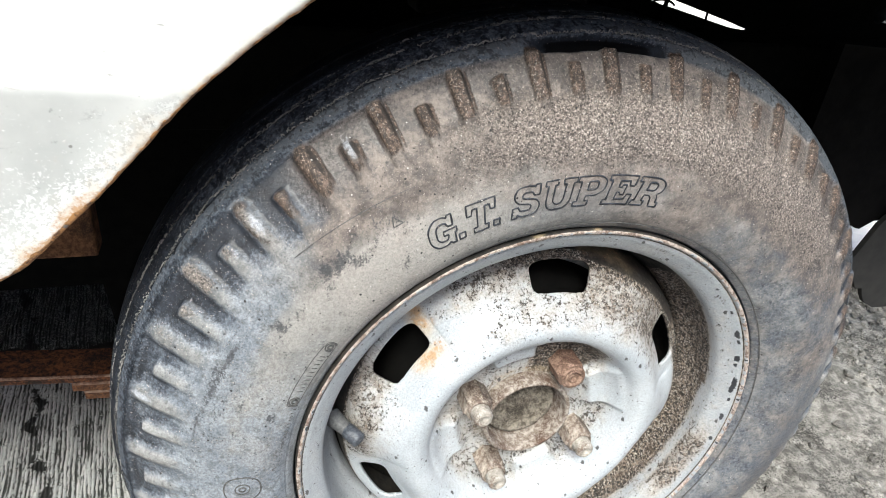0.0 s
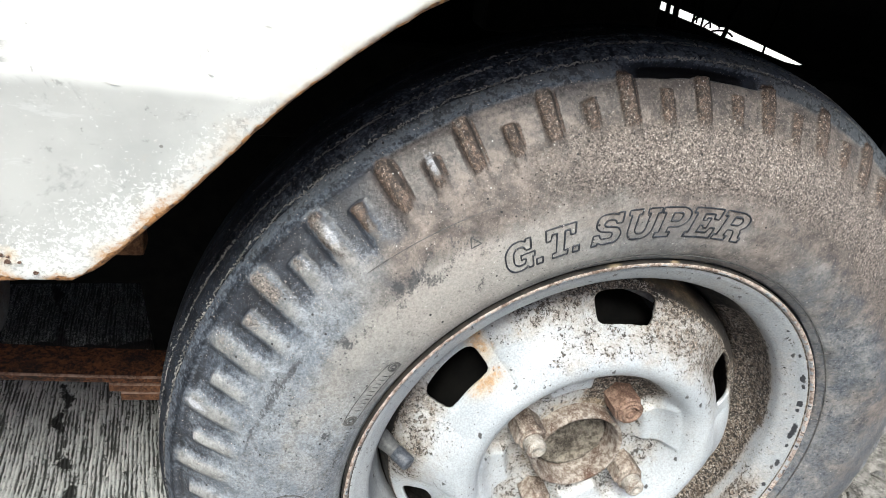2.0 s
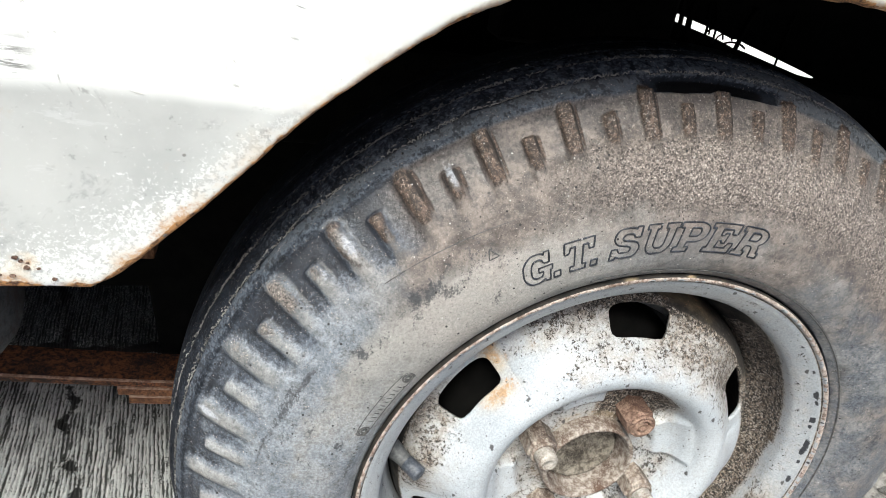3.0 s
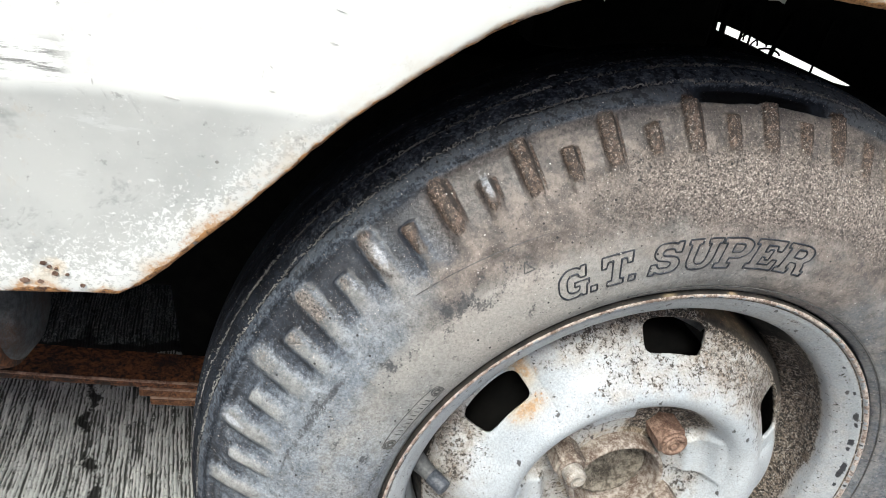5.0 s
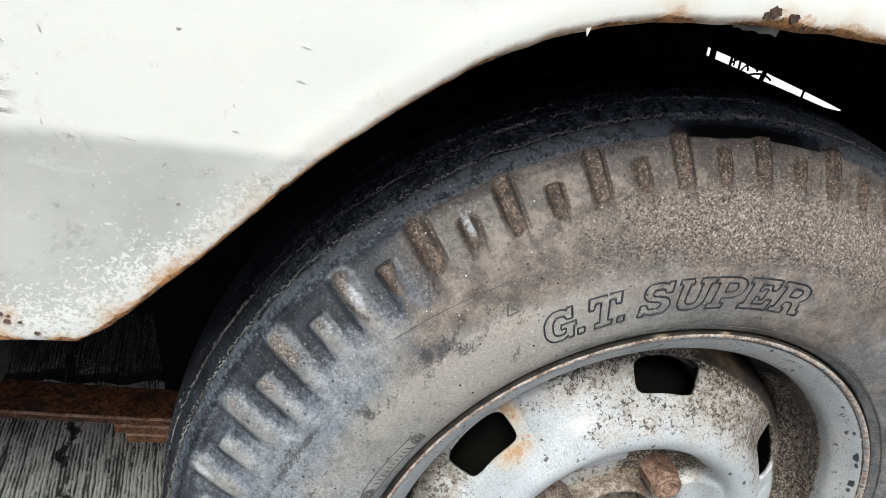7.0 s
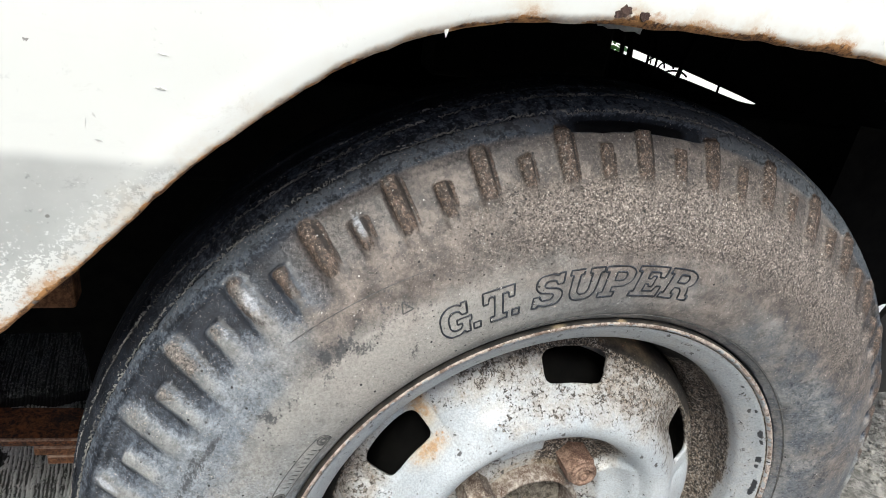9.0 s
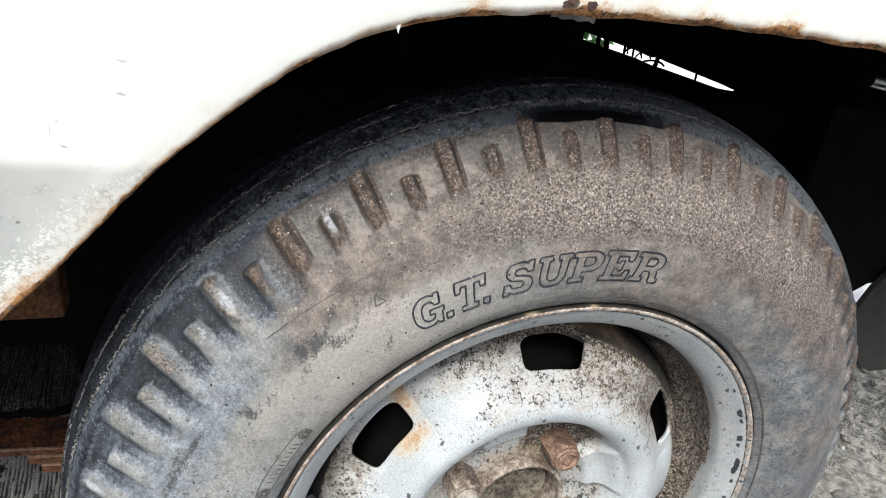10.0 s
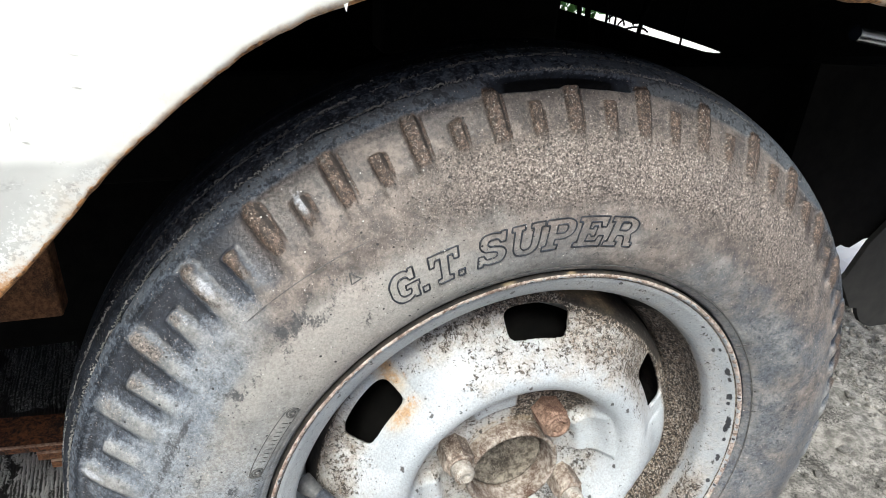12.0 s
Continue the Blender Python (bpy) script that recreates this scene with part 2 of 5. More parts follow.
    dot = k.math("MULTIPLY", k.math("LESS_THAN", k.total(k.cells(330), k.wide(fine, 0.5)), 0.20), k.step(k.pick(330), 0.86, 0.88))
    color = k.mix(k.math("MULTIPLY", dot, 0.85), color, (0.055, 0.040, 0.032))
    h = k.total(k.math("MULTIPLY", pepper, 0.8), k.math("MULTIPLY", fine, 0.35), k.math("MULTIPLY", orange, 0.4), k.math("MULTIPLY", chip, -0.6))
    return k.done(color, k.step(k.total(pepper, orange, k.math("MULTIPLY", amount, 0.4)), 0, 1, 0.34, 0.88), k.bump(h, 0.6, 0.0008))


def make_rusty(name, a, b, c, rough=0.85, scale=1.0):
    k = Mat(name, rough)
    big, mid, fine = k.noise(20 * scale, 5), k.noise(110 * scale, 5, 0.7), k.noise(500 * scale, 3, 0.7)
    color = k.mix(k.step(mid, 0.35, 0.65), a, b)
    color = k.mix(k.step(k.math("ADD", k.math("MULTIPLY", big, 0.6), k.math("MULTIPLY", fine, 0.5)), 0.5, 0.68), color, c)
    return k.done(color, rough, k.bump(k.math("ADD", mid, fine), 0.6, 0.001))


def make_body_paint():
    k = Mat("weathered_white_paint", 0.4)
    edge, rusty = k.attr("edge"), k.attr("rusty")  # metres from the lower edge; how far gone
    x, z = k.axis(0), k.axis(2)
    big, mid, fine = k.noise(7, 5, 0.6), k.noise(60, 6, 0.72), k.noise(300, 4, 0.78)
    white = k.mix(big, (0.77, 0.785, 0.77), (0.84, 0.845, 0.82))
    grey = k.mix(k.step(k.noise(18, 5), 0.3, 0.7), (0.41, 0.425, 0.42), (0.52, 0.53, 0.52))
    grey = k.mix(k.step(k.total(k.noise(34, 4, 0.7)), 0.60, 0.72), grey, (0.34, 0.35, 0.345))
    zz = k.total(z, k.math("MULTIPLY", k.math("SUBTRACT", k.noise(8, 3), 0.5), 0.016))
    low = k.step(zz, 0.589, 0.597, 1.0, 0.0)
    # the grey film fades out towards the wheel opening
    low = k.math("MULTIPLY", low, k.step(k.total(x, k.math("MULTIPLY", big, 0.08)), -0.28, -0.14, 1.0, 0.5))
    color = k.mix(low, white, grey)
    # the film flakes off along the bottom edge
    flake = k.total(k.math("MULTIPLY", k.noise(430, 4, 0.8), 0.72), k.math("MULTIPLY", mid, 0.28))
    peel = k.step(k.math("SUBTRACT", flake, k.total(k.step(k.math("MULTIPLY", edge, k.step(x, -0.33, -0.24, 1.0, 2.6)), -0.004, 0.046, 0.428, 0.615), k.step(x, -0.27, -0.19, 0.0, 0.14))), -0.007, 0.007)
    smudge = k.math("MULTIPLY", k.step(k.noise(48, 6, 0.75, None, 0.6), 0.56, 0.70), k.step(low, 0.2, 0.8))
    color = k.mix(k.math("MULTIPLY", smudge, 0.6), color, (0.25, 0.255, 0.26))
    color = k.mix(k.math("MULTIPLY", k.step(k.noise(130, 5, 0.75), 0.63, 0.70), k.step(low, 0.2, 0.8, 0.12, 0.55)), color, (0.16, 0.16, 0.16))
    stain = k.math("MULTIPLY", k.step(k.noise(26, 6, 0.8, None, 0.8), 0.57, 0.72), k.step(low, 0.1, 0.6, 0.25, 0.6))
    color = k.mix(stain, color, k.mix(fine, (0.40, 0.36, 0.31), (0.56, 0.53, 0.48)))
    color = k.mix(k.math("MULTIPLY", k.step(k.noise(1.0, 5, 0.75, k.scaled(26, 26, 90, 0, 0, 0, 0.5)), 0.60, 0.70), k.step(low, 0.2, 0.8, 0.05, 0.45)), color, (0.62, 0.63, 0.63))
    color = k.mix(k.math("MULTIPLY", peel, k.step(low, 0.2, 0.5)), color, (0.70, 0.71, 0.70))
    # rust along the edge and yellow bleeding above it
    e1 = k.math("DIVIDE", edge, 0.026)
    bleed = k.step(k.math("SUBTRACT", k.total(rusty, k.wide(k.noise(22, 5, 0.7), 2.0)), e1), -0.05, 1.0)
    color = k.mix(k.math("MULTIPLY", bleed, k.step(k.noise(90, 4, 0.7), 0.4, 0.62, 0.08, 0.42)), color, (0.60, 0.46, 0.30))
    glow = k.step(k.math("SUBTRACT", k.total(rusty, k.wide(mid, 1.3), k.wide(fine, 1.4)), k.math("DIVIDE", edge, 0.0095)), 0.25, 0.85)
    color = k.mix(k.math("MULTIPLY", glow, k.step(k.noise(190, 4, 0.75), 0.36, 0.60, 0.15, 0.8)), color, (0.45, 0.22, 0.075))
    soft = k.step(k.total(edge, k.math("MULTIPLY", k.wide(mid, 1.0), 0.006)), 0.0, 0.0042, 0.8, 0.0)
    color = k.mix(k.math("MULTIPLY", soft, k.step(k.total(rusty, k.wide(big, 0.6)), 0.0, 0.45)), color, k.mix(k.step(fine, 0.38, 0.62), (0.21, 0.105, 0.045), (0.47, 0.29, 0.14)))
    e2 = k.math("DIVIDE", edge, 0.0026)
    crust = k.step(k.math("SUBTRACT", k.total(rusty, k.wide(k.noise(46, 5, 0.7), 4.2), k.wide(fine, 1.2)), e2), 0.0, 0.4)
    color = k.mix(crust, color, k.mix(k.step(k.total(k.math("MULTIPLY", fine, 0.6), k.math("MULTIPLY", mid, 0.4)), 0.4, 0.6), (0.055, 0.024, 0.014), (0.44, 0.215, 0.08)))
    # pits
    d, lot = k.total(k.cells(62), k.wide(fine, 0.22)), k.pick(62)
    chip = k.math("MULTIPLY", k.math("LESS_THAN", d, 0.062), k.math("GREATER_THAN", k.total(lot, k.math("MULTIPLY", low, 0.16)), 0.63))
    color = k.mix(k.math("MULTIPLY", chip, 0.8), color, (0.17, 0.16, 0.15))
    # scraped streaks
    smear = k.step(k.noise(1.0, 5, 0.7, k.scaled(40, 10, 300)), 0.48, 0.58)
    spot = k.math("MULTIPLY", k.step(k.math("ABSOLUTE", k.math("SUBTRACT", zz, 0.604)), 0.004, 0.011, 1, 0), k.step(k.total(x, k.math("MULTIPLY", mid, 0.02)), -0.347, -0.337, 1, 0))
    color = k.mix(k.math("MULTIPLY", k.math("MULTIPLY", smear, spot), 0.9), color, k.mix(mid, (0.10, 0.10, 0.10), (0.34, 0.335, 0.33)))
    h = k.total(k.math("MULTIPLY", k.math("MULTIPLY", peel, low), -0.5), k.math("MULTIPLY", crust, 1.0), k.math("MULTIPLY", chip, -0.7), k.math("MULTIPLY", k.noise(5, 2), 3.0))
    return k.done(color, k.step(k.total(crust, k.math("MULTIPLY", low, 0.45)), 0, 1, 0.28, 0.85), k.bump(h, 0.45, 0.0008))


def make_concrete():
    k = Mat("grooved_concrete", 0.9)
    big, mid, fine = k.noise(5, 5, 0.6), k.noise(60, 6, 0.72), k.noise(520, 4, 0.8)
    low, stain = k.attr("low"), k.attr("stain")
    color = k.mix(k.step(big, 0.3, 0.7), (0.38, 0.387, 0.384), (0.50, 0.506, 0.500))
    color = k.mix(k.step(mid, 0.45, 0.7), color, (0.62, 0.625, 0.60))
    drag = k.noise(1.0, 4, 0.65, k.scaled(420, 40, 60))
    gap = k.step(k.total(low, k.wide(fine, 2.3), k.wide(mid, 1.0), k.wide(drag, 1.5)), 0.38, 0.55)
    color = k.mix(k.math("MULTIPLY", gap, 0.94), color, (0.022, 0.024, 0.021))
    color = k.mix(k.step(k.noise(300, 4, 0.8), 0.56, 0.64, 0.0, 0.75), color, (0.07, 0.072, 0.066))
    # shade under the van, painted on the concrete beyond the joint
    color = k.mix(k.math("MULTIPLY", k.attr("shaded_slab"), k.step(k.noise(240, 5, 0.85), 0.47, 0.58, 0.93, 0.22)), color, (0.020, 0.024, 0.021))
    color = k.mix(k.step(k.total(stain, k.wide(mid, 2.2), k.wide(fine, 0.8)), 0.45, 0.6), color, (0.014, 0.014, 0.013))
    return k.done(color, 0.9, k.bump(k.total(mid, fine, k.math("MULTIPLY", gap, -1.0)), 0.7, 0.002))


def make_earth(name, a, b, c):
    k = Mat(name, 0.95)
    big, mid, fine = k.noise(6, 5, 0.65), k.noise(50, 5, 0.7), k.noise(350, 3, 0.7)
    color = k.mix(k.step(mid, 0.35, 0.65), a, b)
    color = k.mix(k.step(k.math("ADD", k.math("MULTIPLY", big, 0.5), k.math("MULTIPLY", fine, 0.5)), 0.48, 0.62), color, c)
    return k.done(color, 0.95, k.bump(k.math("ADD", mid, fine), 0.7, 0.003))


def make_plain(name, a, b, rough, metal=0.0, scale=40.0):
    k = Mat(name, rough, metal)
    n, fine = k.noise(scale, 5, 0.65), k.noise(scale * 6, 3)
    return k.done(k.mix(k.step(n, 0.3, 0.7), a, b), rough, k.bump(fine, 0.3, 0.0006))


RUBBER, BODY_PAINT, CONCRETE = make_rubber(), make_body_paint(), make_concrete()
WHEEL_PAINT = make_wheel_paint("worn_silver_paint", (0.365, 0.398, 0.432), (0.465, 0.495, 0.524))
# the same silver darkened, with the shade inside the rim in its colour
RIM_SHADE_PAINT = make_wheel_paint("shaded_rim_paint", (0.275, 0.298, 0.322), (0.365, 0.385, 0.404))
RUST_LIGHT = make_rusty("dusty_rust", (0.14, 0.10, 0.077), (0.40, 0.35, 0.30), (0.045, 0.026, 0.018), 0.85, 2.2)
HUB_RUST = make_rusty("rusty_hub_iron", (0.135, 0.100, 0.078), (0.40, 0.36, 0.32), (0.070, 0.034, 0.020), 0.85, 2.2)
RUST_NUT = make_rusty("red_brown_rust", (0.13, 0.075, 0.052), (0.33, 0.22, 0.165), (0.05, 0.020, 0.012), 0.85, 1.8)
STUD_GREY = make_rusty("dusty_stud", (0.27, 0.245, 0.215), (0.47, 0.445, 0.405), (0.13, 0.085, 0.06), 0.8, 2.0)
RUST_DARK = make_rusty("dark_rust", (0.020, 0.012, 0.010), (0.27, 0.10, 0.04), (0.018, 0.014, 0.012), 0.9, 1.9)
RUST_ORANGE = make_rusty("orange_rust", (0.12, 0.046, 0.022), (0.31, 0.145, 0.068), (0.045, 0.020, 0.012), 0.9, 1.6)
RUST_EDGE = make_rusty("worn_rust", (0.20, 0.11, 0.075), (0.42, 0.29, 0.22), (0.10, 0.05, 0.03))
RUST_BLOOM = make_rusty("rust_scab", (0.050, 0.028, 0.024), (0.10, 0.060, 0.048), (0.03, 0.016, 0.013), 0.9, 2.0)
GRAVEL = make_earth("grey_gravel", (0.10, 0.095, 0.087), (0.32, 0.305, 0.283), (0.030, 0.028, 0.026))
STONE = make_earth("gravel_stone", (0.11, 0.104, 0.097), (0.38, 0.365, 0.345), (0.035, 0.033, 0.031))
EARTH = make_earth("trodden_earth", (0.16, 0.15, 0.135), (0.25, 0.24, 0.22), (0.12, 0.11, 0.10))
# near-black: deep shade under the van and on the drum put into the colour
UNDERBODY = make_plain("underbody_shade_black", (0.003, 0.003, 0.003), (0.007, 0.0065, 0.006), 0.95)
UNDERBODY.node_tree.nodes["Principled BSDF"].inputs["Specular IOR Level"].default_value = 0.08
FLOOR_PAINT = make_plain("dull_floor_paint", (0.010, 0.013, 0.014), (0.020, 0.025, 0.027), 0.9)
DARK_IRON = make_plain("sooty_iron", (0.012, 0.011, 0.010), (0.035, 0.028, 0.024), 0.8)
FLAP_RUBBER = make_plain("mudflap_rubber", (0.011, 0.011, 0.011), (0.022, 0.021, 0.020), 0.85)
GREY_STEEL = make_rusty("scuffed_grey_steel", (0.028, 0.029, 0.031), (0.085, 0.087, 0.09), (0.055, 0.027, 0.017), 0.7, 2.0)
PACKED_DIRT = make_rusty("packed_dirt", (0.062, 0.050, 0.038), (0.225, 0.20, 0.165), (0.020, 0.014, 0.010), 0.9, 2.0)
TORN_STEEL = make_plain("bare_flange_steel", (0.20, 0.205, 0.20), (0.46, 0.465, 0.455), 0.5, 0.3, 120)
BRIGHT_STEEL = make_plain("polished_steel", (0.58, 0.62, 0.67), (0.74, 0.77, 0.81), 0.25, 1.0)
VALVE_CAP = make_plain("valve_plastic", (0.020, 0.024, 0.034), (0.085, 0.094, 0.11), 0.45, 0.0, 500)
VALVE_RUBBER = make_plain("valve_rubber", (0.045, 0.047, 0.05), (0.10, 0.10, 0.10), 0.6, 0.0, 400)
WHITEWASH = make_plain("whitewashed_wall", (0.74, 0.74, 0.72), (0.84, 0.84, 0.82), 0.9, 0.0, 8)
GREY_WALL = make_plain("grey_plaster", (0.24, 0.24, 0.235), (0.34, 0.335, 0.325), 0.9, 0.0, 6)
LEAF = make_plain("green_leaf", (0.06, 0.20, 0.035), (0.12, 0.32, 0.06), 0.5)


# ---- mesh helpers ----
def mesh(name, verts, faces, material, parent=None, label="", smooth=True, attrs=None):
    me = bpy.data.meshes.new(name)
    me.from_pydata([tuple(v) for v in verts], [], [tuple(f) for f in faces])
    for key, values in (attrs or {}).items():
        layer = me.attributes.new(key, "FLOAT", "POINT")
        layer.data.foreach_set("value", np.asarray(values, np.float32))
    me.materials.append(material)
    me.polygons.foreach_set("use_smooth", [smooth] * len(me.polygons))
    me.update()
    ob = new(name, me)
    if parent:
        ob.parent = parent
    if label:
        tagged(ob, label)
    return ob


def part(name, bm, material, parent=None, label="", smooth=False):
    bmesh.ops.recalc_face_normals(bm, faces=bm.faces)
    me = bpy.data.meshes.new(name)
    bm.to_mesh(me)
    bm.free()
    me.materials.append(material)
    me.polygons.foreach_set("use_smooth", [smooth] * len(me.polygons))
    ob = new(name, me)
    if parent:
        ob.parent = parent
    if label:
        tagged(ob, label)
    return ob


def grid_faces(n, m, wrap=False):
    """Faces of n rows of m points each; wrap closes the rows on each other."""
    i = np.arange(n if wrap else n - 1)[:, None]
    j = np.arange(m - 1)[None]
    a, b = i * m + j, ((i + 1) % n) * m + j
    return np.stack([a, a + 1, b + 1, b], -1).reshape(-1, 4)


def box(bm, x0, x1, y0, y1, z0, z1, bevel=0.0):
    r = bmesh.ops.create_cube(bm, size=1.0)
    bmesh.ops.scale(bm, vec=(x1 - x0, y1 - y0, z1 - z0), verts=r["verts"])
    bmesh.ops.translate(bm, vec=((x0 + x1) / 2, (y0 + y1) / 2, (z0 + z1) / 2), verts=r["verts"])
    if bevel:
        edges = list({e for v in r["verts"] for e in v.link_edges})
        bmesh.ops.bevel(bm, geom=edges, offset=bevel, segments=2, profile=0.5, affect="EDGES")


def lathe(profile, n=96, cap=False):
    """Points (radius, y) turned round the y axis."""
    p = np.array(profile)
    a = np.linspace(0, 2 * np.pi, n, endpoint=False)
    v = np.stack([np.cos(a)[:, None] * p[:, 0], np.broadcast_to(p[:, 1], (n, len(p))), np.sin(a)[:, None] * p[:, 0]], -1)
    return v.reshape(-1, 3), grid_faces(n, len(p), True)


def smooth_line(points, n):
    """n points along a smooth line through the given ones."""
    p = np.array(points, float)
    d = np.r_[0, np.cumsum(np.linalg.norm(np.diff(p, axis=0), axis=1))]
    q = np.vstack([2 * p[0] - p[1], p, 2 * p[-1] - p[-2]])
    out = []
    for s in np.linspace(0, d[-1], n):
        k = min(max(np.searchsorted(d, s, "right") - 1, 0), len(p) - 2)
        u = (s - d[k]) / (d[k + 1] - d[k])
        a, b, c, e = q[k : k + 4]
        out.append(0.5 * (2 * b + (c - a) * u + (2 * a - 5 * b + 4 * c - e) * u**2 + (3 * b - a - 3 * c + e) * u**3))
    return np.array(out)


def hump(v, lo, hi, soft):
    """1 between lo and hi, falling to 0 over soft."""
    up = np.clip((v - lo) / soft + 0.5, 0, 1)
    down = np.clip((hi - v) / soft + 0.5, 0, 1)
    s = up * down
    return s * s * (3 - 2 * s)


def wobble(a, seed, octaves=(3, 7, 13, 29, 61)):
    rng = np.random.RandomState(seed)
    return sum(np.sin(a * k + rng.rand() * 6.28) / k**0.5 for k in octaves) / len(octaves)


def tube(points, radius, sides=8):
    """Vertices and faces of a round tube along points."""
    p = np.array(points, float)
    t = np.gradient(p, axis=0)
    t /= np.linalg.norm(t, axis=1)[:, None] + 1e-12
    ref = np.eye(3)[np.argmin(np.abs(t).max(0))]
    u = np.cross(t, ref)
    u /= np.linalg.norm(u, axis=1)[:, None] + 1e-12
    radius = np.broadcast_to(np.asarray(radius, float).reshape(-1, 1, 1), (len(p), 1, 1))
    w = np.cross(t, u)
    a = np.linspace(0, 2 * np.pi, sides + 1)
    v = p[:, None] + radius * (np.cos(a)[None, :, None] * u[:, None] + np.sin(a)[None, :, None] * w[:, None])
    return v.reshape(-1, 3), grid_faces(len(p), sides + 1)


# ---- ground ----
HUB = 0.30  # height of the wheel's centre
ROLL = 4.5  # degrees by which the wheel stands turned on its axle
tagged(mesh("ground", [(-400, -400, -0.03), (400, -400, -0.03), (400, 400, -0.03), (-400, 400, -0.03)], [(0, 1, 2, 3)], EARTH, smooth=False), "pale trodden earth yard reaching far off", "ground", kind="structure")


def make_pavement():
    """Concrete with drawn grooves that run in under the vehicle."""
    xs = np.r_[np.arange(-3.0, -0.95, 0.05), np.arange(-0.95, 0.1, 0.0012)]
    ys = np.r_[np.arange(-3.0, 0.0, 0.06), np.arange(0.0, 1.0, 0.005), np.arange(1.0, 3.0, 0.06)]
    gx, gy = np.meshgrid(xs, ys, indexing="ij")
    rng = np.random.RandomState(4)
    warp = np.zeros_like(gx)
    for f, g, amp in ((9, 5, 0.004), (31, 14, 0.0015), (60, 41, 0.0006), (40, 170, 0.0004)):
        warp += amp * np.sin(gx * f + gy * g + rng.rand() * 6) * np.cos(gy * g * 1.3 - gx * f * 0.4 + rng.rand() * 6)
    u = gx + 0.13 * gy + warp

    def strands(pitch, along):
        """Random ridges of about that width, changing slowly along the grooves."""
        table = rng.rand(int(8 / pitch), 900)
        i, j = (u + 4) / pitch, (gy + 4) / along
        i0, j0 = i.astype(int), j.astype(int)
        fi, fj = i - i0, j - j0
        fi, fj = fi * fi * (3 - 2 * fi), fj * fj * (3 - 2 * fj)
        a = table[i0, j0] * (1 - fj) + table[i0, j0 + 1] * fj
        b = table[i0 + 1, j0] * (1 - fj) + table[i0 + 1, j0 + 1] * fj
        return a * (1 - fi) + b * fi - 0.5

    h = 0.40 * np.sin(2 * np.pi * u / 0.0047 + 3.4 * strands(0.03, 0.14) + 3.0 * strands(0.010, 0.08)) + 1.0 * strands(0.0032, 0.045) + 0.6 * strands(0.008, 0.022) + 0.7 * (rng.rand(*gx.shape) - 0.5)
    low = np.clip(0.36 - h * 0.75 * ((gx > -0.95) & (gy > 0.0) & (gy < 1.0)), 0, 1)
    crack = np.abs(gx + 0.519 - 0.26 * (0.453 - gy) + 0.005 * np.sin(gy * 36) + 0.004 * np.sin(gy * 91 + 1))
    stain = np.clip(1 - crack / 0.015, 0, 1) * (0.66 + 0.42 * np.sin(gy * 27 + 0.8) * np.sin(gy * 71))
    joint = hump(gy + 0.004 * np.sin(gx * 90) + 0.003 * np.sin(gx * 37 + 1), 0.565, 0.592, 0.008)
    stain = np.maximum(stain, 0.9 * joint)
    z = 0.0017 * h - 0.006 * joint - 0.004 * np.clip(stain - 0.3, 0, 1)
    v = np.stack([gx, gy, z], -1).reshape(-1, 3)
    # shaded part starts at the joint and is darkened in the colour
    return tagged(mesh("pavement", v, grid_faces(len(xs), len(ys))[:, ::-1], CONCRETE, attrs={"low": low.ravel(), "stain": stain.ravel(), "shaded_slab": hump(gy + 0.004 * np.sin(gx * 90), 0.580, 9.0, 0.012).ravel()}), "worn grey concrete with drawn grooves, a crack and painted shade beyond a joint", "pavement", kind="structure")


def make_gravel():
    xs, ys = np.arange(0.1, 2.3, 0.012), np.arange(-1.2, 2.2, 0.012)
    gx, gy = np.meshgrid(xs, ys, indexing="ij")
    z = np.zeros_like(gx)
    rng = np.random.RandomState(8)
    for f, amp in ((4, 0.006), (11, 0.004), (29, 0.003), (67, 0.002)):
        a, b = rng.rand(2) * 6
        z += amp * np.sin(gx * f + a + 1.3 * np.sin(gy * f * 0.7)) * np.cos(gy * f * 0.9 + b)
    z += (rng.rand(*z.shape) - 0.5) * 0.006 - 0.006
    v = np.stack([gx, gy, z], -1).reshape(-1, 3)
    tagged(mesh("gravel_bed", v, grid_faces(len(xs), len(ys))[:, ::-1], GRAVEL), "loose grey gravel and dust beside the pavement", "gravel", kind="structure")
    # loose stones
    bm = bmesh.new()
    bmesh.ops.create_icosphere(bm, subdivisions=1, radius=1.0)
    base = np.array([v.co[:] for v in bm.verts])
    tri = np.array([[v.index for v in f.verts] for f in bm.faces])
    bm.free()
    vs, fs = [], []
    for k in range(9000):
        x, y = (0.30 + 0.75 * rng.rand(), -0.12 + 0.75 * rng.rand()) if k < 7000 else (0.12 + 1.7 * rng.rand(), -0.6 + 2.0 * rng.rand())
        r = 0.0011 + 0.0058 * rng.rand() ** 5
        shape = base * (1 + 0.35 * (rng.rand(len(base), 1) - 0.5)) * (r * (0.7 + 0.6 * rng.rand(3)))
        fs.append(tri + len(vs) * len(base))
        vs.append(shape + (x, y, r * 0.25 - 0.005))
    tagged(mesh("gravel_stones", np.vstack(vs), np.vstack(fs), STONE, smooth=False), "scattered small grey stones on the gravel", "gravel", kind="stuff")


make_pavement()
make_gravel()

# ---- the vehicle ----
van = tagged(new("van"), "old white van with rusty wheel arch standing outdoors", "van")

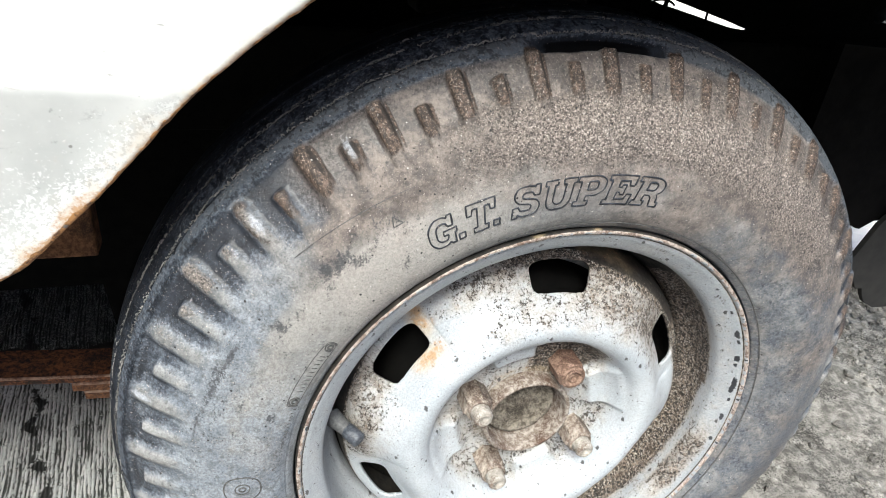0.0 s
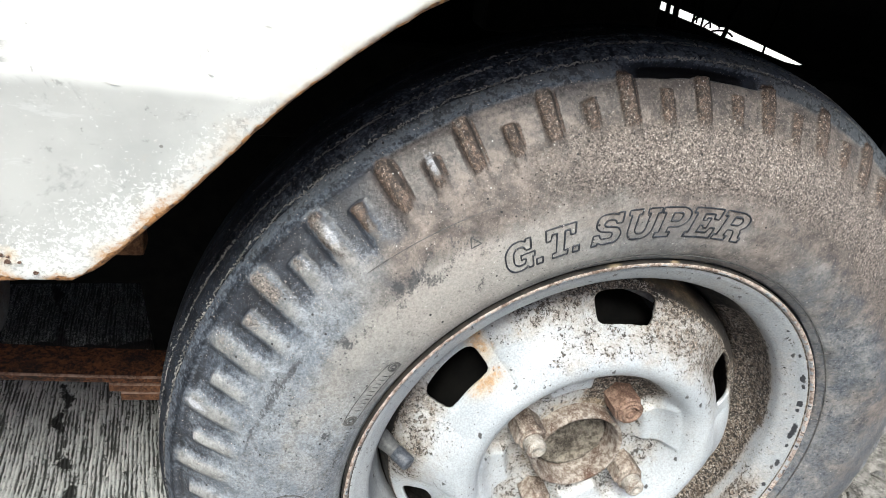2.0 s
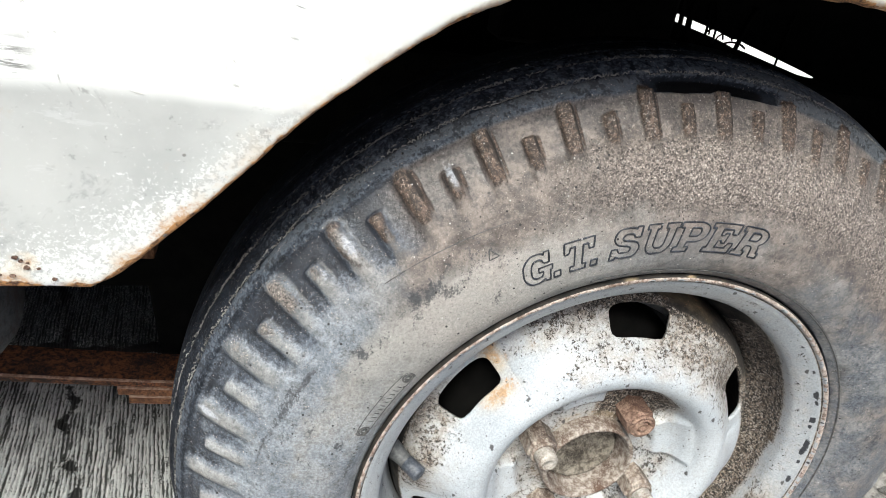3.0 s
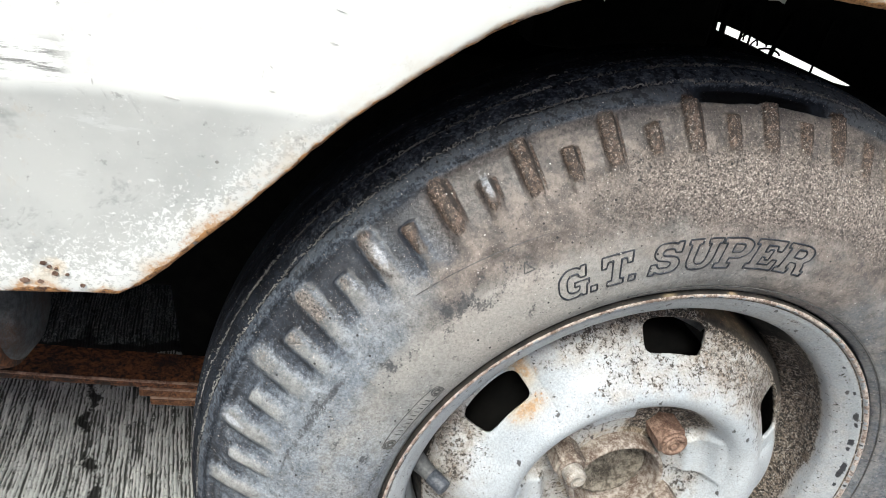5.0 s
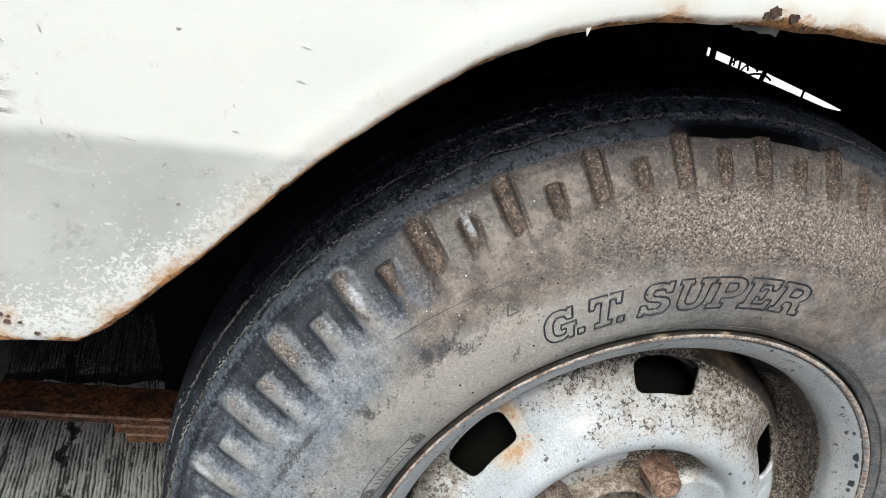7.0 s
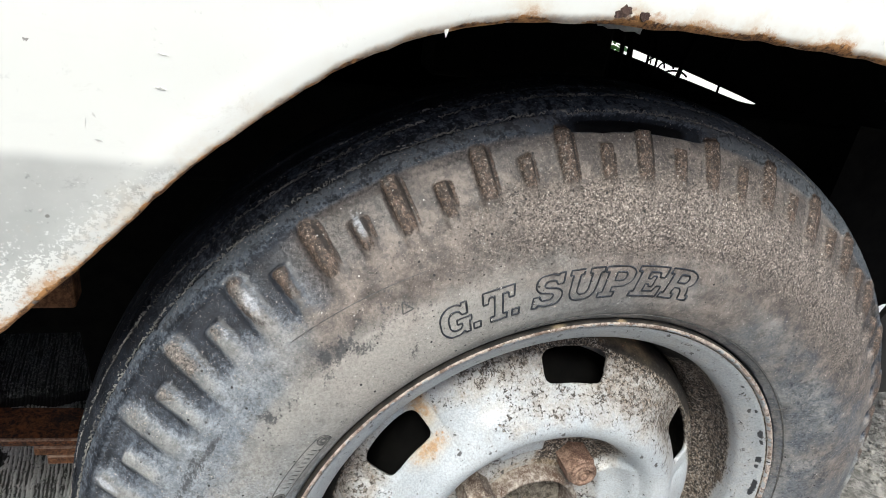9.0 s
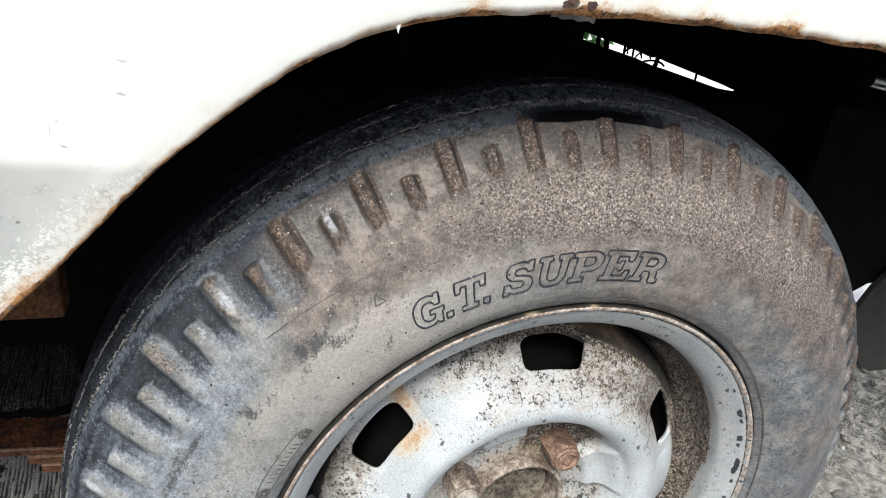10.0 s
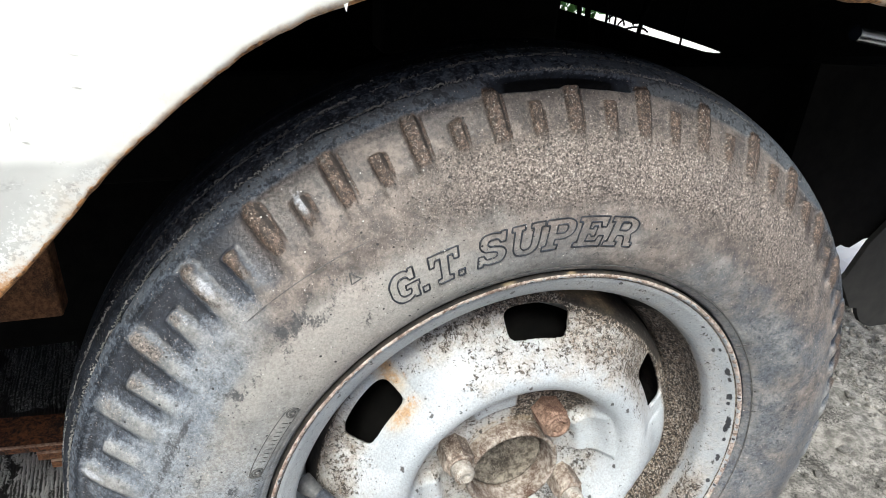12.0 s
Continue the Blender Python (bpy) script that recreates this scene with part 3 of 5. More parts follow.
# lower edge of the side panel: height of the wheel opening along x
ARCH = [(-0.345, 0.4855), (-0.33, 0.495), (-0.313, 0.5115), (-0.288, 0.5365), (-0.263, 0.5645), (-0.24, 0.5895), (-0.216, 0.612), (-0.193, 0.6305), (-0.172, 0.6445), (-0.15, 0.655), (-0.128, 0.662), (-0.105, 0.6665), (-0.08, 0.669), (-0.04, 0.6705), (0.01, 0.671), (0.06, 0.6695), (0.105, 0.6675), (0.155, 0.6650), (0.2, 0.662), (0.3, 0.655), (0.4, 0.650), (0.48, 0.647), (0.53, 0.645)]
PANEL = [(0.40, 0.006), (0.4855, -0.004), (0.54, -0.0105), (0.57, -0.0155), (0.594, -0.0205), (0.62, -0.0255), (0.645, -0.0305), (0.67, -0.0345), (0.70, -0.038), (0.74, -0.040), (0.80, -0.039), (0.9, -0.033), (1.05, -0.018), (1.25, 0.01)]


def panel_y(z):
    p = np.array(PANEL)
    return np.interp(z, p[:, 0], p[:, 1])


def make_side_panel():
    line = [(-1.7, 0.4855), (-1.2, 0.4855), (-0.8, 0.4855), (-0.5, 0.4855), (-0.4, 0.4855)]
    line = np.vstack([line[:-1], [line[-1]], smooth_line(ARCH, 150), [(0.7, 0.642), (0.85, 0.64), (1.0, 0.64)]])
    fine = []
    for a, b in zip(line[:-1], line[1:]):
        k = max(1, int(np.linalg.norm(b - a) / 0.006)) if -0.6 < a[0] < 0.3 else max(1, int(np.linalg.norm(b - a) / 0.05))
        fine += [a + (b - a) * j / k for j in range(k)]
    line = np.array(fine + [line[-1]])
    # jagged rusty edge
    rng = np.random.RandomState(3)
    line[:, 1] += 0.0012 * (rng.rand(len(line)) - 0.5)
    up = np.r_[np.linspace(0, 0.02, 12), np.linspace(0.024, 0.06, 8), np.linspace(0.07, 1.0, 44)]
    top = 1.25
    vz = line[:, 1:2] + (top - line[:, 1:2]) * up[None] ** 1.0
    vx = np.broadcast_to(line[:, :1], vz.shape)
    vy = panel_y(vz)
    dist = np.zeros_like(vz)
    for j in range(vz.shape[1]):
        d = np.hypot(vx[:, j][:, None] - line[None, :, 0], vz[:, j][:, None] - line[None, :, 1]).min(1)
        dist[:, j] = d
    # the rolled edge: a small outward bead, then a flange turned inwards
    vy = vy - 0.0005 * np.exp(-(((dist - 0.010) / 0.006) ** 2)) + (0.0004 + 0.0012 * np.clip((vz - 0.60) / 0.06, 0, 1)) * np.clip(1 - dist / 0.004, 0, 1) ** 2
    n, m = vz.shape
    flange = []
    for dy, dz in ((0.018, 0.006), (0.012, 0.001), (0.004, -0.0012), (0.0012, -0.0009)):
        flange.append(np.stack([line[:, 0], panel_y(line[:, 1]) + 0.0004 + 0.0012 * np.clip((line[:, 1] - 0.60) / 0.06, 0, 1) + dy, line[:, 1] + dz], -1))
    v = np.concatenate([np.stack(flange, 1), np.stack([vx, vy, vz], -1)], 1)
    e = np.concatenate([np.zeros((n, 4)) + np.array([0.002, 0.0, 0.0, 0.0]), dist], 1)
    rusty = np.full((n, m + 4), -0.08) - 0.15 * hump(v[..., 0], -2.0, -0.33, 0.03) + 0.46 * hump(v[..., 0], -0.335, -0.13, 0.05) + 0.30 * hump(v[..., 0], -0.335, -0.235, 0.03) + 0.34 * hump(v[..., 0], -0.13, 0.6, 0.06) + 0.24 * hump(v[..., 0], -0.04, 0.6, 0.05)
    for cx, cz, w, k in ((-0.384, 0.4895, 0.009, 1.9), (-0.374, 0.487, 0.006, 1.3), (-0.372, 0.502, 0.007, 3.0), (-0.351, 0.487, 0.006, 1.6), (-0.326, 0.5, 0.012, 1.1), (-0.30, 0.525, 0.014, 0.8), (-0.107, 0.669, 0.008, 1.1), (-0.058, 0.6745, 0.009, 1.2), (-0.046, 0.674, 0.006, 0.8), (-0.025, 0.672, 0.009, 0.8), (0.006, 0.673, 0.011, 0.7), (0.044, 0.672, 0.008, 0.5), (0.059, 0.675, 0.007, 1.1)):
        rusty += k * np.exp(-((v[..., 0] - cx) ** 2 + (v[..., 2] - cz) ** 2) / w**2)
    mesh("side_panel", v.reshape(-1, 3), grid_faces(n, m + 4)[:, ::-1], BODY_PAINT, van, "chalky white painted side panel with a rusting wheel opening", attrs={"edge": e.ravel(), "rusty": rusty.ravel()})
    # inner skin, set back, so that the panel has thickness
    inner = [tuple(q) for q in np.stack([vx[:, ::4], vy[:, ::4] + 0.018, vz[:, ::4] + 0.004], -1).reshape(-1, 3)]
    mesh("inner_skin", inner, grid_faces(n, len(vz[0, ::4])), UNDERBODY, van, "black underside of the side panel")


make_side_panel()


def make_underbody():
    bm = bmesh.new()
    box(bm, -1.7, 1.0, 0.02, 1.62, 0.735, 0.75)
    part("floor_pan", bm, FLOOR_PAINT, van, "dull blackish underside of the load floor")
    bm = bmesh.new()
    box(bm, -1.7, 1.0, 1.6, 1.63, 0.56, 1.25)
    part("far_side_panel", bm, BODY_PAINT, van)
    bm = bmesh.new()
    box(bm, -1.7, 1.0, 0.02, 1.6, 1.24, 1.26)
    part("roof", bm, BODY_PAINT, van)
    for x in (-1.7, 0.98):
        bm = bmesh.new()
        box(bm, x, x + 0.02, 0.02, 1.6, 0.62, 1.24)
        part("end_panel", bm, BODY_PAINT, van)
    # inner splash panel with the slanting gap that lets daylight through, its foot a black sheet for ground that is
    # only in shade, and an apron added behind it to keep light out
    def plate(name, y, outer, gap, label):
        bm = bmesh.new()
        loops = []
        for pts in (outer, gap):
            vs = [bm.verts.new((x, y, z)) for x, z in pts]
            loops += [bm.edges.new((vs[i], vs[(i + 1) % len(vs)])) for i in range(len(vs))]
        bmesh.ops.triangle_fill(bm, edges=loops, use_beauty=True)
        r = bmesh.ops.extrude_face_region(bm, geom=list(bm.faces))
        bmesh.ops.translate(bm, vec=(0, 0.004, 0), verts=[g for g in r["geom"] if isinstance(g, bmesh.types.BMVert)])
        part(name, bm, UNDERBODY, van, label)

    plate("splash_panel", 0.50, [(-1.7, 0.165), (-0.415, 0.165), (-0.40, 0.004), (0.60, 0.004), (0.60, 0.30), (1.0, 0.30), (1.0, 0.735), (-1.7, 0.735)], [(0.235, 0.6045), (0.30, 0.590), (0.33, 0.583), (0.352, 0.5765), (0.362, 0.5770), (0.38, 0.5715), (0.43, 0.5590), (0.48, 0.5462), (0.511, 0.5375), (0.508, 0.5360), (0.494, 0.5372), (0.48, 0.5388), (0.43, 0.5500), (0.38, 0.5612), (0.355, 0.5660), (0.33, 0.5735), (0.235, 0.5945)], "black inner splash panel with a slanting gap, its foot standing in for shade")
    plate("apron", 1.2, [(-1.7, 0.01), (0.3, 0.01), (0.3, 0.30), (1.5, 0.30), (1.5, 0.735), (-1.7, 0.735)], [(0.45, 0.60), (1.35, 0.60), (1.35, 0.335), (0.45, 0.335)], "black apron added on the far side to keep light out")


make_underbody()


def make_leaf_spring():
    leaves = ((-0.56, 0.48, 0.198, 0.0085), (-0.402, 0.38, 0.1885, 0.0105), (-0.392, 0.37, 0.1775, 0.0105))
    for k, (x0, x1, top, thick) in enumerate(leaves):
        xs = np.linspace(x0, x1, 60)
        sag = 0.11 * xs**2
        sec = [(0.245, -thick), (0.2445, -thick + 0.002), (0.2445, -0.002), (0.246, 0.0), (0.286, 0.003), (0.288, 0.001), (0.288, -thick), (0.245, -thick)]
        v = np.array([[(x, y, top + z + s) for y, z in sec] for x, s in zip(xs, sag)])
        ends = [tuple(range(7)), tuple(59 * 8 + q for q in range(6, -1, -1))]
        mesh("spring_leaf", v.reshape(-1, 3), [tuple(f) for f in grid_faces(60, 8)] + ends, RUST_DARK if k == 0 else RUST_ORANGE, van, "rusty steel leaf of the suspension spring", smooth=False)
        v, f = tube([(x, 0.2455, top + z0 - 0.001) for x, z0 in zip(xs, sag)], 0.0016, 6)
        mesh("leaf_edge", v, f, RUST_EDGE, van, "paler worn edge of a spring leaf")


make_leaf_spring()


def make_running_gear():
    # rounded grey sill tube that ends beside the wheel opening
    pts = []
    for x, s in ((-1.6, 1.0), (-0.47, 1.0), (-0.43, 0.97), (-0.414, 0.88), (-0.408, 0.7), (-0.407, 0.0)):
        a = np.linspace(0, 2 * np.pi, 25)
        pts.append(np.stack([np.full(25, x), 0.060 + 0.04 * s * np.cos(a), 0.441 + 0.046 * s * np.sin(a)], -1))
    mesh("sill_tube", np.array(pts).reshape(-1, 3), grid_faces(len(pts), 25), GREY_STEEL, van, "scuffed grey sill tube with a rusty end")
    v, f = lathe([(0.036, 0.0), (0.043, 0.0), (0.044, 0.006), (0.041, 0.012)], 40)
    rot = Matrix.Rotation(radians(90), 4, "Z")
    cap = mesh("sill_rim", v, f, RUST_DARK, van, "rusty end rim of the sill tube")
    cap.matrix_basis = Matrix.Translation((-0.416, 0.060, 0.441)) @ rot
    # spring hanger, with its brown rusted face
    bm = bmesh.new()
    box(bm, -0.62, -0.374, 0.33, 0.36, 0.306, 0.42, 0.003)
    part("spring_hanger", bm, RUST_ORANGE, van, "brown rusted spring hanger")
    bm = bmesh.new()
    box(bm, -1.6, 1.1, 0.40, 0.46, 0.42, 0.54, 0.006)
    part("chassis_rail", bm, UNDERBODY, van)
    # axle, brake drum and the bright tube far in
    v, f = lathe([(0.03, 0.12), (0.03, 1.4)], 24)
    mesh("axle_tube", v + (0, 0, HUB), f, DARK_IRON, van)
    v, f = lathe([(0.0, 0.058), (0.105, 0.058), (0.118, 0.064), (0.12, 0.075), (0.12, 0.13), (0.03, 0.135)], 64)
    mesh("brake_drum", v + (0, 0, HUB), f, UNDERBODY, van, "brake drum coloured near-black for the shade behind the wheel")
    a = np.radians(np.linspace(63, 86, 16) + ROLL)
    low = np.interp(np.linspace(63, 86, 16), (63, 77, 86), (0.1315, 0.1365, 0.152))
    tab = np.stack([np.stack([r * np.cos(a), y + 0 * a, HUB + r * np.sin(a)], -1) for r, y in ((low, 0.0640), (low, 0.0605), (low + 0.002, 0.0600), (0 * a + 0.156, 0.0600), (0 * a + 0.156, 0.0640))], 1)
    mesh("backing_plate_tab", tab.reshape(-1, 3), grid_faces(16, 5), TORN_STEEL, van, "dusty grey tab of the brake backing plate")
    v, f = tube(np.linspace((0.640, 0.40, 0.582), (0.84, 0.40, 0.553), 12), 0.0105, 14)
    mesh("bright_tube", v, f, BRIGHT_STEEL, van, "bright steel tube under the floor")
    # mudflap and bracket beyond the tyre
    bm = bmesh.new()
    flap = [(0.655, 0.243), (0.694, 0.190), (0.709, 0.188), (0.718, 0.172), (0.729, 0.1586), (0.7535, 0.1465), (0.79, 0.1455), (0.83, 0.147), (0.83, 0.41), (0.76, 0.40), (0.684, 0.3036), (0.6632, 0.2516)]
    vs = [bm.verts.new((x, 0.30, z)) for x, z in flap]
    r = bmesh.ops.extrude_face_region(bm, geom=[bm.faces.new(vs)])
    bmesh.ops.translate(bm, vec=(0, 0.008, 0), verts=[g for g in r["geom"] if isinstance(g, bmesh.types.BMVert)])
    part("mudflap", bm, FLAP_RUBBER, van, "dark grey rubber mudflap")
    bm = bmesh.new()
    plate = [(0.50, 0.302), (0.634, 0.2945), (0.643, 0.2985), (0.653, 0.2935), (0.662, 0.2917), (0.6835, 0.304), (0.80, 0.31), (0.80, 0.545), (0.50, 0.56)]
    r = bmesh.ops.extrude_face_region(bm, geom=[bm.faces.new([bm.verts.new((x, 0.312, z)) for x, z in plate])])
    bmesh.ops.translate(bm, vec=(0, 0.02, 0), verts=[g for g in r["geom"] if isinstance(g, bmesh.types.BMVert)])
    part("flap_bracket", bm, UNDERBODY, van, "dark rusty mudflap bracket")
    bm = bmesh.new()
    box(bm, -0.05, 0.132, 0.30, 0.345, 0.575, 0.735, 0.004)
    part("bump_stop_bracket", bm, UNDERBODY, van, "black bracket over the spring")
    # cables in the gap
    for x0, x1, lean, size in ((0.258, 0.268, 0.002, 0.0035), (0.276, 0.288, -0.004, 0.0045), (0.298, 0.308, 0.004, 0.0020), (0.306, 0.330, 0.006, 0.0016), (0.372, 0.344, -0.002, 0.0034), (0.434, 0.428, -0.001, 0.0017)):
        s = np.linspace(0, 1, 14)[:, None]
        line = np.array((x0, 0.496, 0.62)) * (1 - s) + np.array((x1, 0.496, 0.50)) * s + np.c_[lean * np.sin(s * 6.2), 0 * s, 0 * s]
        v, f = tube(line, size, 6)
        mesh("cable", v, f, UNDERBODY, van)
    for x, z, rx, rz, a0, a1, size in ((0.318, 0.572, 0.016, 0.016, 10, 150, 0.0013), (0.336, 0.571, 0.013, 0.012, 20, 175, 0.0012), (0.296, 0.579, 0.014, 0.018, 0, 120, 0.0012), (0.352, 0.560, 0.024, 0.013, 30, 150, 0.0014)):
        a = np.radians(np.linspace(a0, a1, 22))
        v, f = tube(np.stack([x + rx * np.cos(a), 0 * a + 0.4955, z + rz * np.sin(a)], -1), size, 6)
        mesh("cable", v, f, UNDERBODY, van)


make_running_gear()

# ---- the wheel ----
# the wheel is built round its own centre, y pointing inwards


def make_disc():
    """The pressed steel disc with six windows, the dished hub face and the raised ring."""
    prof = [(0.036, 0.0385), (0.05, 0.0385), (0.066, 0.038), (0.074, 0.0365), (0.081, 0.030), (0.087, 0.0185), (0.0915, 0.0105), (0.097, 0.0065), (0.104, 0.0055), (0.110, 0.0085), (0.116, 0.0145), (0.123, 0.0225), (0.130, 0.0285), (0.140, 0.0345), (0.149, 0.040), (0.155, 0.047), (0.158, 0.060), (0.1585, 0.085)]
    p = smooth_line(prof, 110)
    n = 1080
    a = np.linspace(0, 2 * np.pi, n, endpoint=False)
    A, Rr = np.meshgrid(a, p[:, 0], indexing="ij")
    Y = np.broadcast_to(p[:, 1], A.shape).copy()
    deg = np.degrees(A)
    # bulges between the windows, flats at them
    w = np.cos(np.radians((deg - 81.8) * 6))
    Y += 0.0035 * w * hump(Rr, 0.118, 0.152, 0.012)
    Y -= 0.004 * np.clip(-w, 0, 1) ** 0.5 * hump(Rr, 0.112, 0.148, 0.016)
    # four raised pads on the hub face between the nuts
    off = (deg - 102 + 45) % 90 - 45
    Y -= 0.008 * hump(off, -17, 17, 6) * hump(Rr, 0.059, 0.086, 0.009)
    # seats round the nuts
    for q in range(4):
        ang = np.radians(57 + 90 * q)
        d = np.hypot(Rr * np.cos(A) - 0.0572 * np.cos(ang), Rr * np.sin(A) - 0.0572 * np.sin(ang))
        Y -= 0.003 * np.exp(-((d / 0.014) ** 4))
    X, Z = Rr * np.cos(A), Rr * np.sin(A)
    m = len(p)
    keep = []
    f = grid_faces(n, m, True)
    fc_a, fc_r = deg.ravel()[f[:, 0]] + 0.17, Rr.ravel()[f].mean(1)
    o = (fc_a - 81.8 + 30) % 60 - 30
    hw = 10.7 + 0.25 * (fc_r - 0.1364) / 0.0109
    # rounded window
    u, vv = np.abs(o) / hw, np.abs(fc_r - 0.1364) / 0.0109
    inside = u**5 + vv**5 < 1
    dirt = 0.12 + 0.54 * hump(deg, 20, 112, 30) * hump(Rr, 0.105, 0.16, 0.02) + 0.95 * hump(Rr, 0.146, 0.2, 0.008) * hump(deg, -60, 85, 40)
    dirt += 0.75 * hump(deg, 35, 85, 12) * hump(Rr, 0.03, 0.088, 0.008) + 0.56 * hump(Rr, 0.03, 0.082, 0.01) + 0.9 * hump(deg, 300, 420, 20) * hump(Rr, 0.145, 0.2, 0.01)
    # more dirt, and a black outer edge painted as the shadow at the rim
    dirt += 0.22 * hump(deg, 84, 128, 10) * hump(Rr, 0.138, 0.2, 0.012) + 0.50 * hump(deg, 145, 190, 14) * hump(Rr, 0.130, 0.2, 0.016) + 2.0 * hump(Rr, 0.1545, 0.3, 0.0015) - 0.45 * hump(off, -15, 15, 8) * hump(Rr, 0.060, 0.086, 0.008)
    rust = 0.50 * np.exp(-((((deg - 130) / 3.5) ** 2) + ((Rr - 0.142) / 0.014) ** 2)) + 0.52 * np.exp(-((((deg - 136) / 9) ** 2) + ((Rr - 0.1225) / 0.0055) ** 2)) + 0.3 * np.exp(-((((deg - 128) / 2) ** 2) + ((Rr - 0.151) / 0.004) ** 2)) + 0.2 * hump(Rr, 0.03, 0.046, 0.004)
    dirt += 0.16 * hump(deg, 112, 150, 12) * hump(Rr, 0.128, 0.2, 0.014) + 0.22 * hump(deg, 20, 74, 14) * hump(Rr, 0.118, 0.16, 0.012) + 0.20 * hump(deg, 150, 185, 10) * hump(Rr, 0.118, 0.2, 0.014)
    rust += 0.22 * np.exp(-((((deg - 118) / 2.2) ** 2) + ((Rr - 0.141) / 0.012) ** 2))
    rust += 0.3 * np.exp(-((((deg - 66) / 12) ** 2) + ((Rr - 0.156) / 0.006) ** 2))
    # snap the windows' edges to a clean outline
    edge = np.intersect1d(f[inside].ravel(), f[~inside].ravel())
    vr, vd = Rr.ravel().copy(), deg.ravel().copy()
    eo, er = (vd[edge] - 81.8 + 30) % 60 - 30, vr[edge] - 0.1364
    size = (np.abs(eo / (10.7 + 0.25 * er / 0.0109)) ** 5 + np.abs(er / 0.0109) ** 5) ** 0.2
    vd[edge] += eo / size - eo
    vr[edge] += er / size - er
    X, Z = (vr * np.cos(np.radians(vd))).reshape(A.shape), (vr * np.sin(np.radians(vd))).reshape(A.shape)
    disc = mesh("wheel", np.stack([X, Y, Z], -1).reshape(-1, 3), f[~inside], WHEEL_PAINT, van, "dirty pale silver steel wheel with six windows", attrs={"dirt": dirt.ravel(), "rust": rust.ravel()})
    disc.matrix_basis = pose(0, 0, HUB, 0, -ROLL, 0)
    sol = disc.modifiers.new("thickness", "SOLIDIFY")
    sol.thickness, sol.offset = 0.0032, -1.0
    return disc


wheel = make_disc()


def make_rim():
    prof = [(0.1950, 0.0060), (0.1954, 0.0018), (0.1949, -0.0003), (0.1938, -0.0011), (0.1922, -0.0008), (0.1914, 0.0006), (0.1907, 0.0016), (0.1890, 0.0021), (0.1869, 0.0030), (0.1845, 0.0046), (0.1805, 0.0072), (0.1765, 0.0105), (0.1738, 0.0148), (0.1728, 0.022), (0.1722, 0.032), (0.1705, 0.042), (0.1665, 0.050), (0.1615, 0.058), (0.159, 0.075), (0.159, 0.11), (0.172, 0.13), (0.178, 0.15), (0.196, 0.158)]
    p = smooth_line(prof, 330)
    n = 960
    a = np.linspace(0, 2 * np.pi, n, endpoint=False)
    A, Rr = np.meshgrid(a, p[:, 0], indexing="ij")
    Y = np.broadcast_to(p[:, 1], A.shape)
    deg = np.degrees(A)
    dent = 0.0004 * wobble(A, 5) * hump(Rr, 0.19, 0.2, 0.004)
    X, Z = (Rr + dent) * np.cos(A), (Rr + dent) * np.sin(A)
    # caked dirt in the bottom of the channel
    dirt = 0.12 + 1.2 * hump(Y, 0.024, 0.2, 0.012) * hump(deg, -40, 88, 16) + 0.95 * hump(Y, 0.028, 0.2, 0.012) * hump(deg, 285, 420, 30)
    dirt += 0.55 * hump(Y, 0.004, 0.02, 0.006) * hump(deg, 318, 345, 14)
    # near-black deep in the channel and in a line inside the lip
    dirt += 2.2 * hump(Y, 0.066, 0.3, 0.004) + 2.5 * hump(Rr, 0.1904, 0.1911, 0.0006) * (0.7 + 0.5 * wobble(A, 61, (7, 19, 43, 90))) * (Y < 0.004)
    # black line round the lip: the gap to the tyre, shaded by colour
    dirt += 3.4 * hump(Rr, 0.1945, 0.199, 0.0006) * (1.0 + 0.3 * wobble(A, 64, (9, 27, 66, 120))) * (Y < 0.004)
    # right-hand wall darkened through the dirt value, as shade inside the rim
    dirt += 0.22 * (hump(deg, -40, 75, 30) + hump(deg, 300, 420, 30)) * hump(Y, 0.003, 0.05, 0.004)
    dirt += 1.5 * hump(deg, 46, 70, 8) * hump(Y, 0.036, 0.07, 0.008)
    rust = -0.02 * hump(Y, -0.01, 0.0012, 0.002)
    lip = hump(Rr, 0.1913, 0.1947, 0.0006) * (Y < 0.003)  # scuffed edge with ticks knocked into it
    ticks = np.random.RandomState(71)
    for c in ticks.rand(170) * 360:
        lip -= (0.5 + 0.8 * ticks.rand()) * (np.abs((deg - c + 180) % 360 - 180) < 0.25 + 0.4 * ticks.rand()) * hump(Rr, 0.1913, 0.1924 + 0.0016 * ticks.rand(), 0.0006) * (Y < 0.003)
    # paint knocked off to the dark primer
    for ca, cr, wa, wr, k in ((22.5, 0.1868, 1.3, 0.0016, 1.5), (19.5, 0.1874, 0.8, 0.0012, 1.3), (13.5, 0.1862, 1.0, 0.0020, 1.5), (11.0, 0.1852, 0.6, 0.0012, 1.2), (4.5, 0.1866, 2.0, 0.0018, 1.6), (2.0, 0.1852, 0.9, 0.0016, 1.4), (358.5, 0.1862, 0.7, 0.0012, 1.2), (352.0, 0.1860, 1.2, 0.0014, 1.3), (344.0, 0.1864, 0.8, 0.0014, 1.2), (31.0, 0.1868, 0.8, 0.0010, 1.1), (41.0, 0.1858, 0.5, 0.0010, 1.0)):
        lip -= k * np.exp(-(((deg - ca) / wa) ** 2) - ((Rr - cr) / wr) ** 2) * (Y < 0.012)
    for c, w, s in ((83, 1.1, 0.4), (95.5, 1.6, 0.32), (75, 1.5, 0.16), (15, 5, 0.16), (345, 6, 0.14)):
        rust += s * np.exp(-(((deg - c) / w) ** 2)) * hump(Y, -0.01, 0.002, 0.002)
